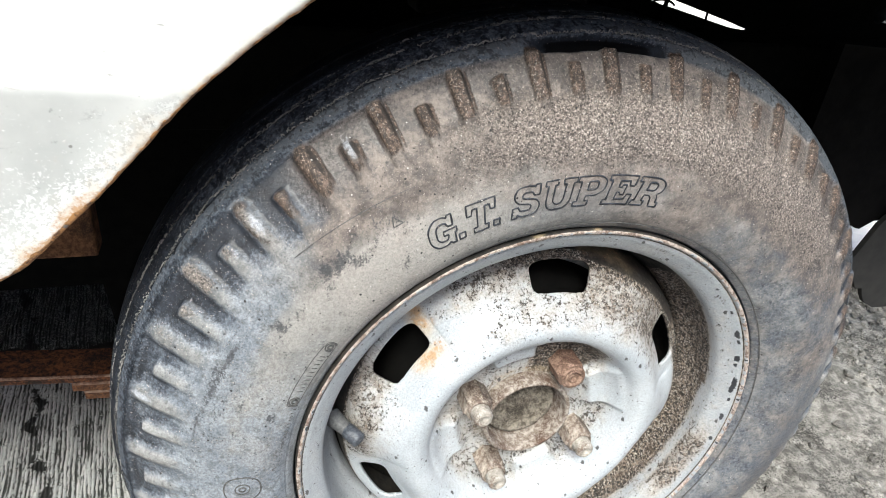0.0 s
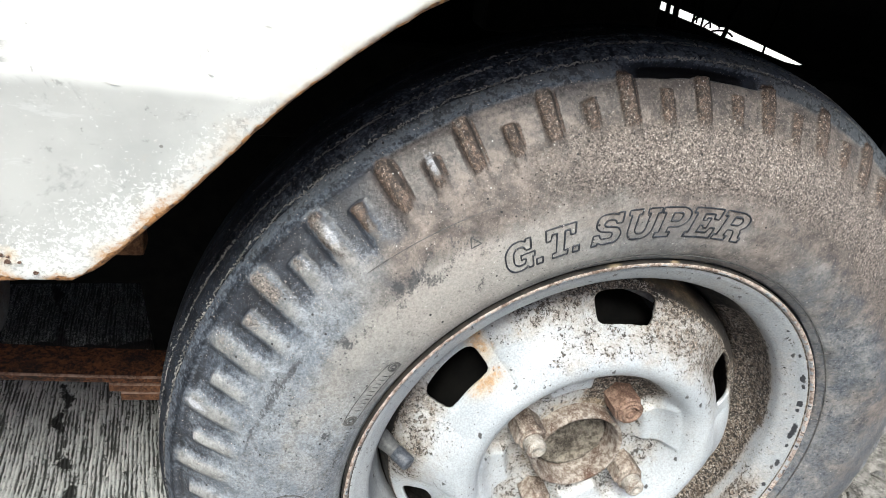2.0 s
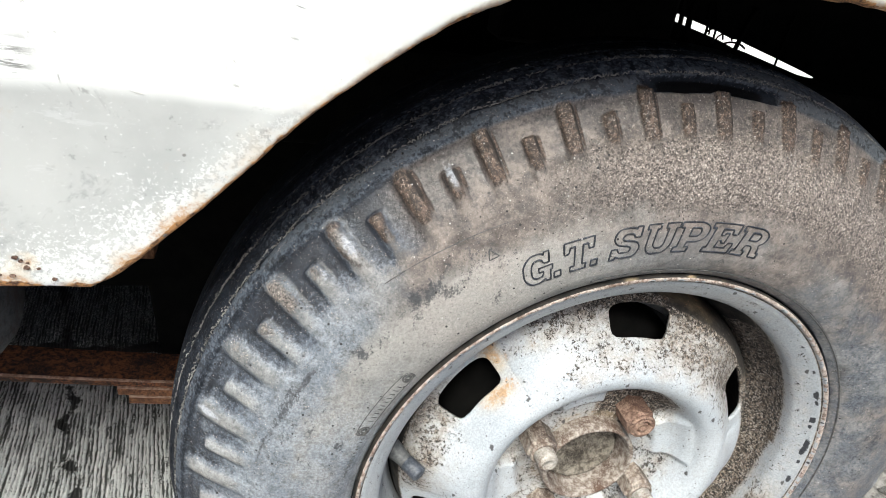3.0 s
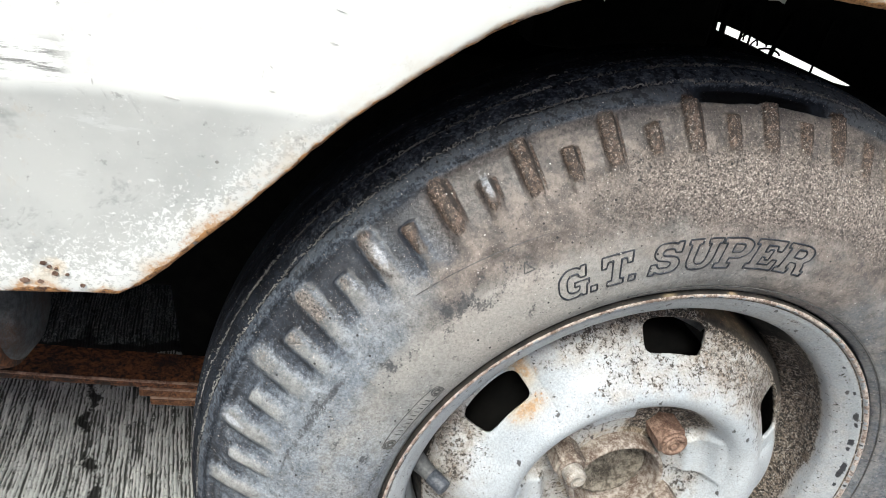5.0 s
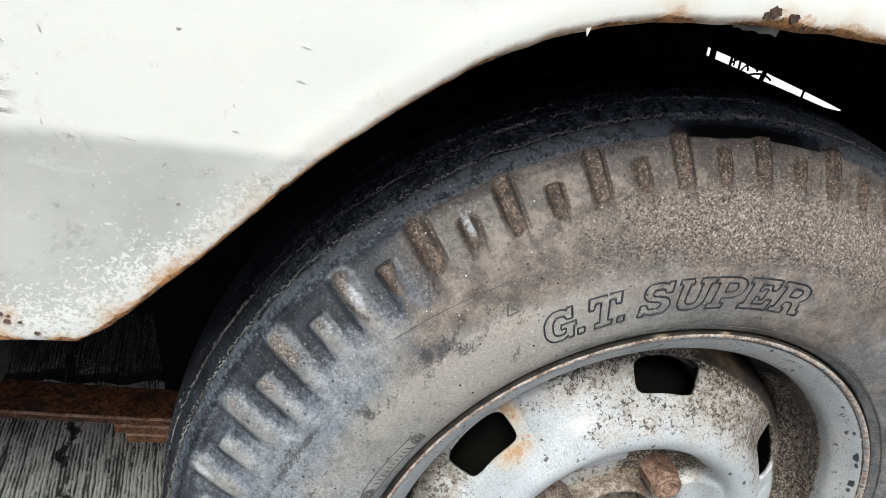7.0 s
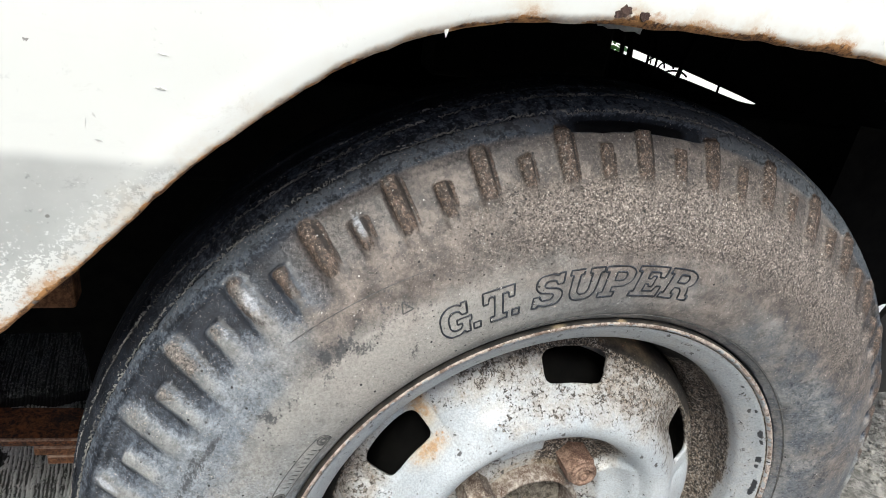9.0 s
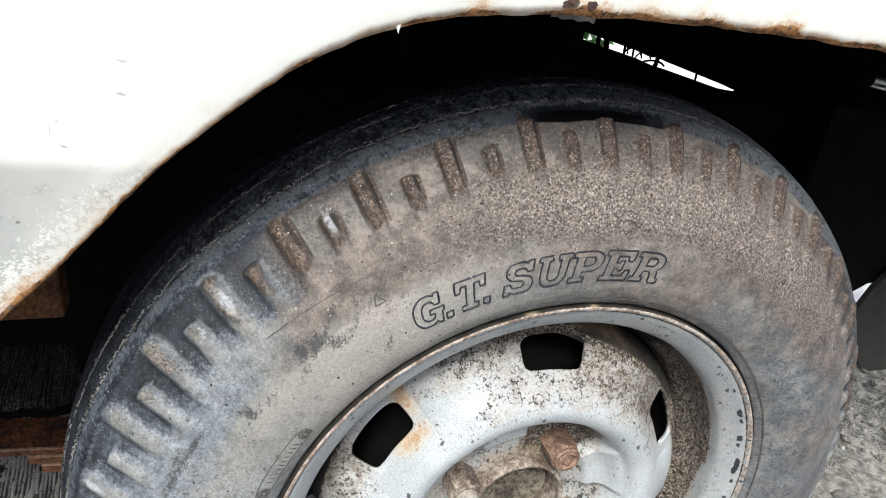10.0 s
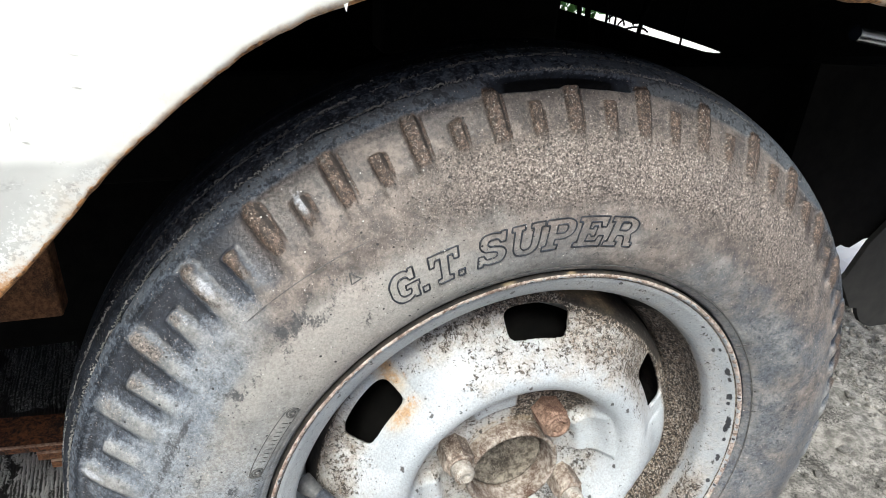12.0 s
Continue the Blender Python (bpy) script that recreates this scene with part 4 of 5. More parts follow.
    mesh("rim", np.stack([X, Y, Z], -1).reshape(-1, 3), grid_faces(n, len(p), True), RIM_SHADE_PAINT, wheel, "pale silver wheel rim with a scuffed rusty lip", attrs={"lip": lip.ravel(), "dirt": dirt.ravel(), "rust": rust.ravel()})


make_rim()

SIDE = [(0.1955, 0.010), (0.1959, 0.0050), (0.1966, 0.0022), (0.1978, 0.0006), (0.1998, -0.0012), (0.2030, -0.0036), (0.210, -0.0068), (0.220, -0.0086), (0.235, -0.009), (0.250, -0.0068), (0.265, -0.0025), (0.280, 0.0045), (0.292, 0.0115), (0.302, 0.0185), (0.3085, 0.0245), (0.3125, 0.029), (0.3165, 0.035), (0.3205, 0.044), (0.3235, 0.056), (0.325, 0.072), (0.325, 0.082)]


def side_y(r):
    p = np.array(SIDE)
    return np.interp(r, p[:, 0], p[:, 1])


def make_tyre():
    half = smooth_line(SIDE, 210)
    far = half[::-6].copy()
    far[:, 1] = 0.160 - far[:, 1]
    p = np.vstack([half, far[1:]])
    t = np.gradient(p, axis=0)
    t /= np.linalg.norm(t, axis=1)[:, None]
    nr, ny = t[:, 1], -t[:, 0]
    n = 1440
    a = np.linspace(0, 2 * np.pi, n, endpoint=False)
    A, Rr = np.meshgrid(a, p[:, 0], indexing="ij")
    Y = np.broadcast_to(p[:, 1], A.shape)
    deg = np.degrees(A)
    front = (np.arange(len(p)) < 210)[None] & np.ones_like(A, bool)
    # shoulder lugs: long ones with shorter ones between, standing out of a recessed band
    pitch = 360 / 38
    ol = (deg - 94.3 + pitch / 2) % pitch - pitch / 2
    os = (deg - 94.3) % pitch - pitch / 2
    low_side = hump(deg, 119, 260, 14)  # worn smooth down the side
    wid = 0.93 + 0.22 * hump(deg, 136, 260, 20)
    ol, os = ol + 0.15 * wobble(A, 31, (17, 41, 77)) + 0.07 * wobble(A * 1.0 + Rr * 160, 3, (9, 23, 51)), os + 0.2 * wobble(A, 33, (13, 37, 71))
    long_bar = hump(ol, -wid, wid, 0.5 + 1.1 * low_side)
    short_bar = hump(os, -wid * 0.8, wid * 0.8, 0.5 + 0.9 * low_side) * hump(Rr, 0.2, 0.2995 + 0.004 * hump(deg, 40, 99, 4), 0.003)
    band = hump(Rr, 0.2745 + 0.003 * np.sin(A * 19) + 0.002 * low_side + 0.0075 * (1 - low_side), 0.9, 0.025) * hump(Rr, 0.2, 0.3085 + 0.0035 * hump(deg, 40, 99, 4), 0.008) * front
    fill = hump(deg, 62, 104, 34)  # sand lies in the recesses over the top
    depth = band * (1 - np.maximum(long_bar, short_bar))
    d = -0.0046 * depth * (1 - 0.12 * fill) * (1 - 0.35 * low_side)
    d += 0.0007 * band * np.maximum(long_bar, short_bar)
    # fine moulded rings
    d += 0.0005 * hump(Rr, 0.2685, 0.2695, 0.001) * front * hump(deg, 112, 172, 6)
    d -= 0.0009 * hump(Rr, 0.2016, 0.2026, 0.0012) * front
    d += 0.0008 * hump(Rr, 0.309, 0.3105, 0.0015) * front
    # tread grooves with ragged edges
    zig = 0.0011 * np.abs((A * 46 / np.pi) % 2 - 1) + 0.0006 * wobble(A, 2, (40, 77, 133, 190))
    grooves = np.zeros_like(A)
    for y0, w, k in ((0.0365, 0.0007, 0.0014), (0.0515, 0.0010, 0.0025), (0.062, 0.0008, 0.002), (0.08, 0.0015, 0.004)):
        g = hump(Y + zig, y0 - w, y0 + w, 0.0012) * front
        grooves = np.maximum(grooves, g)
        d -= k * g
    # cracks across the tread between the grooves
    rng = np.random.RandomState(19)
    for _ in range(230):
        a0, y0, lean, reach, half = 35 + 150 * rng.rand(), rng.choice((0.0375, 0.043, 0.0495, 0.056)), 60 * rng.randn(), 0.0012 + 0.0034 * rng.rand() ** 2, 0.10 + 0.12 * rng.rand()
        i0 = int(a0 * 4)
        i = np.arange(i0 - 8, i0 + 9)
        line = np.abs(deg[i] - a0 - lean * (Y[i] - y0)) < half
        d[i] -= 0.0011 * line * hump(Y[i], y0 - reach, y0 + reach, 0.001) * front[i]
        grooves[i] = np.maximum(grooves[i], line * hump(Y[i], y0 - reach, y0 + reach, 0.001) * front[i])
    # torn-out chunk at the shoulder
    c = np.exp(-((np.abs((deg - 85) / 8.4)) ** 4)) * np.exp(-((np.abs((Y - 0.0302 - 0.0022 * wobble(A, 9, (31, 57, 90))) / 0.0042)) ** 6)) * front
    d -= 0.010 * c
    d += 0.0005 * (np.random.RandomState(4).rand(*A.shape) - 0.5) * hump(Rr, 0.3100, 0.5, 0.002) * front + 0.00035 * wobble(A, 1) + 0.0004 * wobble(A * 1.0 + Rr * 90, 6, (5, 11, 23, 47))
    R2, Y2 = Rr + d * nr[None], Y + d * ny[None]
    X, Z = R2 * np.cos(A), R2 * np.sin(A)
    # standing on the ground: flattened and bulging below
    down = np.radians(-90 + ROLL)
    s = X * np.cos(down) + Z * np.sin(down)
    over = np.clip(s - (HUB - 0.0025), 0, None)
    X, Z = X - over * np.cos(down), Z - over * np.sin(down)
    Y2 = Y2 + np.where(Y2 < 0.08, -1, 1) * 0.012 * np.clip((s - 0.2) / 0.1, 0, 1) ** 2 * hump(Rr, 0.21, 0.31, 0.04)
    side = hump((deg + 90) % 360, 40, 132, 50) * front
    Y2 = Y2 - 0.0052 * side * hump(Rr, 0.225, 0.322, 0.03)
    X, Z = X + 0.0025 * side * np.cos(A) * hump(Rr, 0.26, 0.5, 0.05), Z + 0.0025 * side * np.sin(A) * hump(Rr, 0.26, 0.5, 0.05)
    # dust: heavy over the top, a thin grey film down the side; the value also drops on the tread and in the recesses,
    # which darkens them
    up = hump(deg, 20, 122, 45)
    right = hump(deg, -1, 60, 45) + hump(deg, 320, 361, 30)
    dust = 0.70 + 0.06 * up + 0.02 * right
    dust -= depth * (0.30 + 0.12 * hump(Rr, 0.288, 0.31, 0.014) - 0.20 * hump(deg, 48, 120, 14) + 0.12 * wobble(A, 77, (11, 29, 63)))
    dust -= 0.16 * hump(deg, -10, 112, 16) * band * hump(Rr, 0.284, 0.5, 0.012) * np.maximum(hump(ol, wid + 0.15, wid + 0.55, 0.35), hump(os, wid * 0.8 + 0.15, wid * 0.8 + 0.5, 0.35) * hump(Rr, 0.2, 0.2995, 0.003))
    # dark strip on one side of the lower lugs, painted as their shadow
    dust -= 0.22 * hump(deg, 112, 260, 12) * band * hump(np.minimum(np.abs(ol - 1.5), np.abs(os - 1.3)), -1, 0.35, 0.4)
    tread = hump(Rr, 0.3095, 0.5, 0.002)
    # tread: lightened over the top for missing light, darkened down the left as shade
    dust = dust * (1 - tread) + tread * (-0.02 + 0.30 * hump(deg, 30, 138, 20) * hump(Y, 0.0, 0.064, 0.01) + 0.46 * hump(Y, 0.0, 0.0365, 0.003) + 0.34 * hump(deg, -30, 84, 18) * hump(Y, 0, 0.058, 0.01) * (0.8 + 0.9 * wobble(A * 1.0 + 40 * Y, 88, (23, 57, 111, 160))) - 0.10 * hump(deg, 100, 220, 20))
    # torn chunk and the gap at the bead: painted dark as shaded hollows
    dust -= 2.6 * c + (0.04 + 0.10 * (hump(deg, -60, 90, 30) + hump(deg, 300, 400, 30))) * hump(Rr, 0.1940, 0.2020, 0.001) + 0.6 * hump(Rr, 0.19, 0.1970, 0.0008)
    scuff = np.clip(wobble(A * 1.0 + 5.0 * Rr, 14, (9, 17, 29, 61, 97)) * 2.6 - 0.35, 0, 1)
    dust -= 0.12 * scuff * hump(Rr, 0.21, 0.29, 0.03)
    dust += 0.26 * hump(Rr, 0.2, 0.250, 0.024) * hump(deg, 100, 160, 24) - 0.14 * hump((deg + 60) % 360, 30, 112, 24) * hump(Rr, 0.2, 0.285, 0.03)
    # lower band darker, its lug tops raised as a painted highlight
    dust -= 0.09 * low_side * hump(Rr, 0.276, 0.31, 0.012) - 0.02 * depth * low_side - 0.10 * np.maximum(long_bar, short_bar) * band * low_side
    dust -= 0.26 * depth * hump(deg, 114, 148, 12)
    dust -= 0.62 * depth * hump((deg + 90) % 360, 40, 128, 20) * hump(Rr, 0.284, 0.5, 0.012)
    dust -= 0.5 * grooves * tread + 0.13 * (hump(deg, -40, 62, 26) + hump(deg, 310, 400, 26)) * hump(Rr, 0.2, 0.268, 0.02)
    dust -= 0.30 * hump(Rr, 0.3055, 0.3125, 0.0025) * hump(deg, 97, 190, 8)
    dust -= 0.34 * hump(Rr, 0.300, 0.5, 0.008) * hump(deg, -2, 48, 24) * (0.8 + 0.8 * wobble(A, 52, (13, 31, 63)))
    rubbed = hump(Rr, 0.240, 0.268, 0.02) * hump(deg, 116, 172, 14) * (0.75 + 0.6 * wobble(A, 14, (9, 17, 29))) + 0.35 * hump(Rr, 0.205, 0.235, 0.02) * hump(deg, 118, 175, 14) + 0.4 * hump(deg, 118, 175, 14) * depth
    rubbed += 0.75 * hump(Rr, 0.2658, 0.2672, 0.001) * hump(deg, 132, 182, 8) * (0.8 + 0.7 * wobble(A, 45, (11, 23, 47, 80))) + 0.6 * hump(Rr, 0.2425, 0.2437, 0.001) * hump(deg, 138, 178, 8)
    rubbed += 0.22 * hump((deg + 60) % 360, 30, 112, 24) * hump(Rr, 0.212, 0.285, 0.02)
    rubbed += 0.5 * hump(deg, -1, 40, 30) * hump(Rr, 0.285, 0.33, 0.02)
    # separate scuffs: radius, degrees, reach along each, weight
    for cr, ca, wr, wa, k in ((0.2495, 128.2, 0.006, 2.6, 1.9), (0.2420, 125.0, 0.004, 1.6, 1.2), (0.2475, 140.4, 0.005, 1.0, 1.7), (0.2440, 136.5, 0.004, 1.5, 0.9), (0.2620, 148.0, 0.002, 3.5, 1.5), (0.2640, 155.6, 0.002, 3.5, 1.5), (0.2225, 120.4, 0.005, 1.5, 1.2), (0.2210, 157.3, 0.005, 1.6, 1.6), (0.2330, 53.6, 0.014, 9.0, 0.7), (0.2400, 63.0, 0.006, 4.0, 0.7), (0.2340, 6.6, 0.006, 3.0, 1.2), (0.2520, 92.3, 0.003, 1.2, 1.0), (0.2980, 20.0, 0.008, 8.0, 0.9), (0.2950, 34.0, 0.006, 5.0, 0.8)):
        rubbed += k * np.exp(-(((Rr - cr) / wr) ** 2) - ((deg - ca) / wa) ** 2)
    grit = 0.12 + (0.62 * hump(deg, 34, 104, 30) + 0.14 * hump(deg, -30, 40, 24)) * hump(Rr, 0.247, 0.312, 0.028) + 0.46 * band * np.maximum(long_bar, short_bar) * hump(deg, 98, 150, 20) * hump(Rr, 0.290, 0.5, 0.010)
    grit = np.where(Rr > 0.3105, 0.06, grit) * front
    bar = np.clip(1.35 * band * np.maximum(long_bar, short_bar), 0, 1) * (0.82 + 0.18 * hump(deg, 98, 134, 8)) * hump(deg, 0, 134, 20) * hump(Rr, 0.283, 0.5, 0.024)
    grit = grit - 0.12 * bar - 0.34 * depth * hump(deg, 30, 130, 20) * hump(Rr, 0.284, 0.5, 0.012)
    ridge = band * np.maximum(long_bar, short_bar) * low_side * hump(Rr, 0.282 - 0.012 * hump(deg, 142, 260, 12), 0.5, 0.020)
    # shaded side of each lug put into the colour: gap beside it, then flank
    crevice_shade = np.maximum(hump(ol, -wid - 0.55, -wid - 0.1, 0.4), hump(os, -wid * 0.8 - 0.55, -wid * 0.8 - 0.1, 0.4) * hump(Rr, 0.2, 0.2995, 0.003))
    bar = np.maximum(bar, 0.8 * crevice_shade * band * hump(deg, 30, 124, 14) * hump(Rr, 0.284, 0.5, 0.012))
    flank_shade = np.maximum(hump(ol, -wid - 0.15, -wid + 0.42, 0.3), hump(os, -wid * 0.8 - 0.15, -wid * 0.8 + 0.36, 0.3) * hump(Rr, 0.2, 0.2995, 0.003)) * band * hump(deg, 5, 126, 16) * hump(Rr, 0.290, 0.5, 0.012)
    # where the painted highlights sit on the lugs
    lug_glint = np.zeros_like(A)
    for cr, ca, w in ((0.296, 117.9, 1.0), (0.295, 131.8, 1.0), (0.293, 136.2, 0.6), (0.301, 160.6, 1.0), (0.300, 165.5, 0.7), (0.290, 127.0, 0.4)):
        lug_glint += 1.15 * w * np.exp(-(((deg - ca) / 0.7) ** 2) - ((Rr - cr) / 0.0085) ** 2) * front
    blue = hump(deg, 132, 262, 26) * hump(Rr, 0.2, 0.312, 0.02) * (0.66 + 0.34 * np.clip(depth + tread, 0, 1)) - 0.9 * hump(deg, 114, 146, 14) * hump(Rr, 0.19, 0.249, 0.012) - 0.8 * ridge
    bar = bar * (1 - 0.8 * np.clip(lug_glint, 0, 1))
    warm = 0.15 + 0.8 * hump(deg, 50, 122, 16) * hump(Rr, 0.262, 0.3105, 0.01) + 0.75 * hump(deg, 30, 128, 40) * hump(Rr, 0.238, 0.312, 0.02) + 0.35 * hump(deg, 60, 120, 30) + 0.34 * right
    mesh("tyre", np.stack([X, Y2, Z], -1).reshape(-1, 3), grid_faces(n, len(p), True), RUBBER, wheel, "worn black rubber tyre caked with dust and sand, cracked tread", attrs={"dust": dust.ravel(), "grit": grit.ravel(), "warm": warm.ravel(), "bar": bar.ravel(), "tread": tread.ravel(), "lug_glint": lug_glint.ravel(), "scuff": (rubbed * front).ravel(), "blue": (blue * front).ravel(), "flank_shade": (flank_shade * front).ravel()})


make_tyre()


# slab-serif capitals on a unit square: corners (x, y, rounding); a second ring is a counter
GLYPHS = {
    "S": [[(0.78, 1, 0), (0.78, 0.66, 0), (0.62, 0.66, 0), (0.56, 0.8, 0.08), (0.32, 0.8, 0.08), (0.27, 0.68, 0.06), (0.33, 0.6, 0.05), (0.7, 0.52, 0.15), (0.84, 0.3, 0.15), (0.74, 0.01, 0.2), (0.3, 0, 0.1), (0.18, 0.08, 0), (0.16, 0, 0), (0, 0, 0), (0.02, 0.36, 0), (0.18, 0.36, 0), (0.24, 0.2, 0.08), (0.52, 0.19, 0.08), (0.58, 0.31, 0.06), (0.5, 0.39, 0.05), (0.16, 0.47, 0.15), (0.03, 0.7, 0.15), (0.12, 0.99, 0.2), (0.48, 1, 0.1), (0.62, 0.93, 0), (0.64, 1, 0)]],
    "U": [[(0, 1, 0), (0.36, 1, 0), (0.36, 0.84, 0), (0.28, 0.84, 0), (0.28, 0.3, 0.1), (0.36, 0.19, 0.08), (0.52, 0.19, 0.08), (0.6, 0.3, 0.1), (0.6, 0.84, 0), (0.52, 0.84, 0), (0.52, 1, 0), (0.9, 1, 0), (0.9, 0.84, 0), (0.82, 0.84, 0), (0.82, 0.22, 0.2), (0.66, 0, 0.2), (0.22, 0, 0.2), (0.08, 0.22, 0.2), (0.08, 0.84, 0), (0, 0.84, 0)]],
    "P": [[(0, 1, 0), (0.64, 1, 0.2), (0.88, 0.84, 0.15), (0.88, 0.52, 0.15), (0.66, 0.34, 0.2), (0.34, 0.34, 0), (0.34, 0.17, 0), (0.46, 0.17, 0), (0.46, 0, 0), (0, 0, 0), (0, 0.17, 0), (0.1, 0.17, 0), (0.1, 0.83, 0), (0, 0.83, 0)], [(0.34, 0.82, 0), (0.58, 0.82, 0.08), (0.64, 0.74, 0.05), (0.64, 0.62, 0.05), (0.58, 0.54, 0.08), (0.34, 0.54, 0)]],
    "E": [[(0, 1, 0), (0.86, 1, 0), (0.86, 0.66, 0), (0.7, 0.66, 0), (0.66, 0.82, 0), (0.36, 0.82, 0), (0.36, 0.6, 0), (0.46, 0.6, 0), (0.48, 0.68, 0), (0.6, 0.68, 0), (0.6, 0.34, 0), (0.48, 0.34, 0), (0.46, 0.42, 0), (0.36, 0.42, 0), (0.36, 0.18, 0), (0.68, 0.18, 0), (0.72, 0.36, 0), (0.88, 0.36, 0), (0.88, 0, 0), (0, 0, 0), (0, 0.17, 0), (0.1, 0.17, 0), (0.1, 0.83, 0), (0, 0.83, 0)]],
    "R": [[(0, 1, 0), (0.64, 1, 0.2), (0.88, 0.86, 0.15), (0.88, 0.58, 0.15), (0.74, 0.44, 0.1), (0.82, 0.34, 0.1), (0.86, 0.17, 0), (0.95, 0.17, 0), (0.95, 0, 0), (0.68, 0, 0.05), (0.6, 0.3, 0.1), (0.52, 0.38, 0.05), (0.34, 0.38, 0), (0.34, 0.17, 0), (0.44, 0.17, 0), (0.44, 0, 0), (0, 0, 0), (0, 0.17, 0), (0.1, 0.17, 0), (0.1, 0.83, 0), (0, 0.83, 0)], [(0.34, 0.83, 0), (0.58, 0.83, 0.08), (0.64, 0.76, 0.05), (0.64, 0.64, 0.05), (0.58, 0.56, 0.08), (0.34, 0.56, 0)]],
    "G": [[(0.8, 1, 0), (0.8, 0.64, 0), (0.64, 0.64, 0), (0.56, 0.8, 0.1), (0.36, 0.8, 0.12), (0.26, 0.66, 0.1), (0.26, 0.32, 0.1), (0.36, 0.19, 0.12), (0.58, 0.19, 0.06), (0.62, 0.28, 0), (0.62, 0.36, 0), (0.48, 0.36, 0), (0.48, 0.52, 0), (0.9, 0.52, 0), (0.9, 0.36, 0), (0.84, 0.36, 0), (0.84, 0, 0), (0.72, 0, 0), (0.66, 0.07, 0), (0.54, 0, 0.1), (0.24, 0, 0.25), (0.02, 0.26, 0.25), (0.02, 0.76, 0.25), (0.24, 1, 0.25), (0.52, 1, 0.1), (0.64, 0.92, 0), (0.66, 1, 0)]],
    "T": [[(0, 1, 0), (0.88, 1, 0), (0.88, 0.64, 0), (0.74, 0.64, 0), (0.7, 0.82, 0), (0.56, 0.82, 0), (0.56, 0.17, 0), (0.68, 0.17, 0), (0.68, 0, 0), (0.2, 0, 0), (0.2, 0.17, 0), (0.32, 0.17, 0), (0.32, 0.82, 0), (0.18, 0.82, 0), (0.14, 0.64, 0), (0, 0.64, 0)]],
    ".": [[(0, 0, 0), (0.2, 0, 0), (0.2, 0.2, 0), (0, 0.2, 0)]],
}
ADVANCE = {"S": 0.93, "U": 0.95, "P": 0.94, "E": 0.97, "R": 0.95, "G": 0.95, "T": 0.84, ".": 0.30}


def rounded(ring):
    """A closed line with its corners cut to short curves, stepped evenly."""
    out = []
    for i, (x, y, r) in enumerate(ring):
        a, b, c = np.array(ring[i - 1][:2]), np.array((x, y)), np.array(ring[(i + 1) % len(ring)][:2])
        la, lc = np.linalg.norm(a - b), np.linalg.norm(c - b)
        k = min(r, 0.48 * la, 0.48 * lc) if r else 0.012
        p, q = b + (a - b) * k / la, b + (c - b) * k / lc
        out += [p * (1 - u) ** 2 + b * 2 * u * (1 - u) + q * u * u for u in np.linspace(0, 1, 6 if r else 3)]
    out.append(out[0])
    fine = []
    for p, q in zip(out[:-1], out[1:]):
        n = max(1, int(np.linalg.norm(q - p) / 0.05))
        fine += [p + (q - p) * j / n for j in range(n)]
    return np.array(fine + [out[0]])


def make_lettering(text, first, last):
    """Moulded outline capitals bent round the sidewall, from one angle to another."""
    total = sum(ADVANCE[c] for c in text[:-1]) + (0.95 if text[-1] != "." else 0.2) + 0.16
    at = 0.0
    for i, c in enumerate(text):
        vs, fs, count = [], [], 0
        rng = np.random.RandomState(ord(c) + i)
        for ring in GLYPHS[c]:
            p = rounded(ring)
            u = at + p[:, 0] + 0.16 * p[:, 1]
            ang = np.radians(first - u / total * (first - last))
            r = 0.2186 + 0.0202 * p[:, 1]
            size = 0.00064 * (0.75 + 0.5 * np.convolve(rng.rand(len(p)), np.ones(4) / 4, "same"))
            v, f = tube(np.stack([r * np.cos(ang), side_y(r) - 0.0001, r * np.sin(ang)], -1), size, 6)
            vs.append(v), fs.append(f + count)
            count += len(v)
        v = np.vstack(vs)
        # low dust value darkens the outline, in place of the shadow along it
        flat = {key: np.full(len(v), val) for key, val in (("dust", -0.10), ("grit", 0.0), ("warm", 0.2), ("bar", 0.0), ("tread", 0.0), ("lug_glint", 0.0), ("scuff", 0.0), ("blue", 0.0), ("flank_shade", 0.0))}
        mesh("letter" if c != "." else "full_stop", v, np.vstack(fs), RUBBER, wheel, "raised outline letter moulded in the dusty sidewall", attrs=flat)
        at += ADVANCE[c]


make_lettering("G.T.", 115.4, 102.6)
make_lettering("SUPER", 101.4, 73.6)


def hexagon(radius, y0, y1, chamfer):
    a = np.radians(np.arange(6) * 60)
    rings = [(radius - chamfer, y0), (radius, y0 + chamfer), (radius, y1)]
    v = [(r * math.cos(t), y, r * math.sin(t)) for r, y in rings for t in a]
    f = [tuple(range(6))] + [(k * 6 + i, k * 6 + (i + 1) % 6, k * 6 + 6 + (i + 1) % 6, k * 6 + 6 + i) for k in range(2) for i in range(6)]
    return v, f


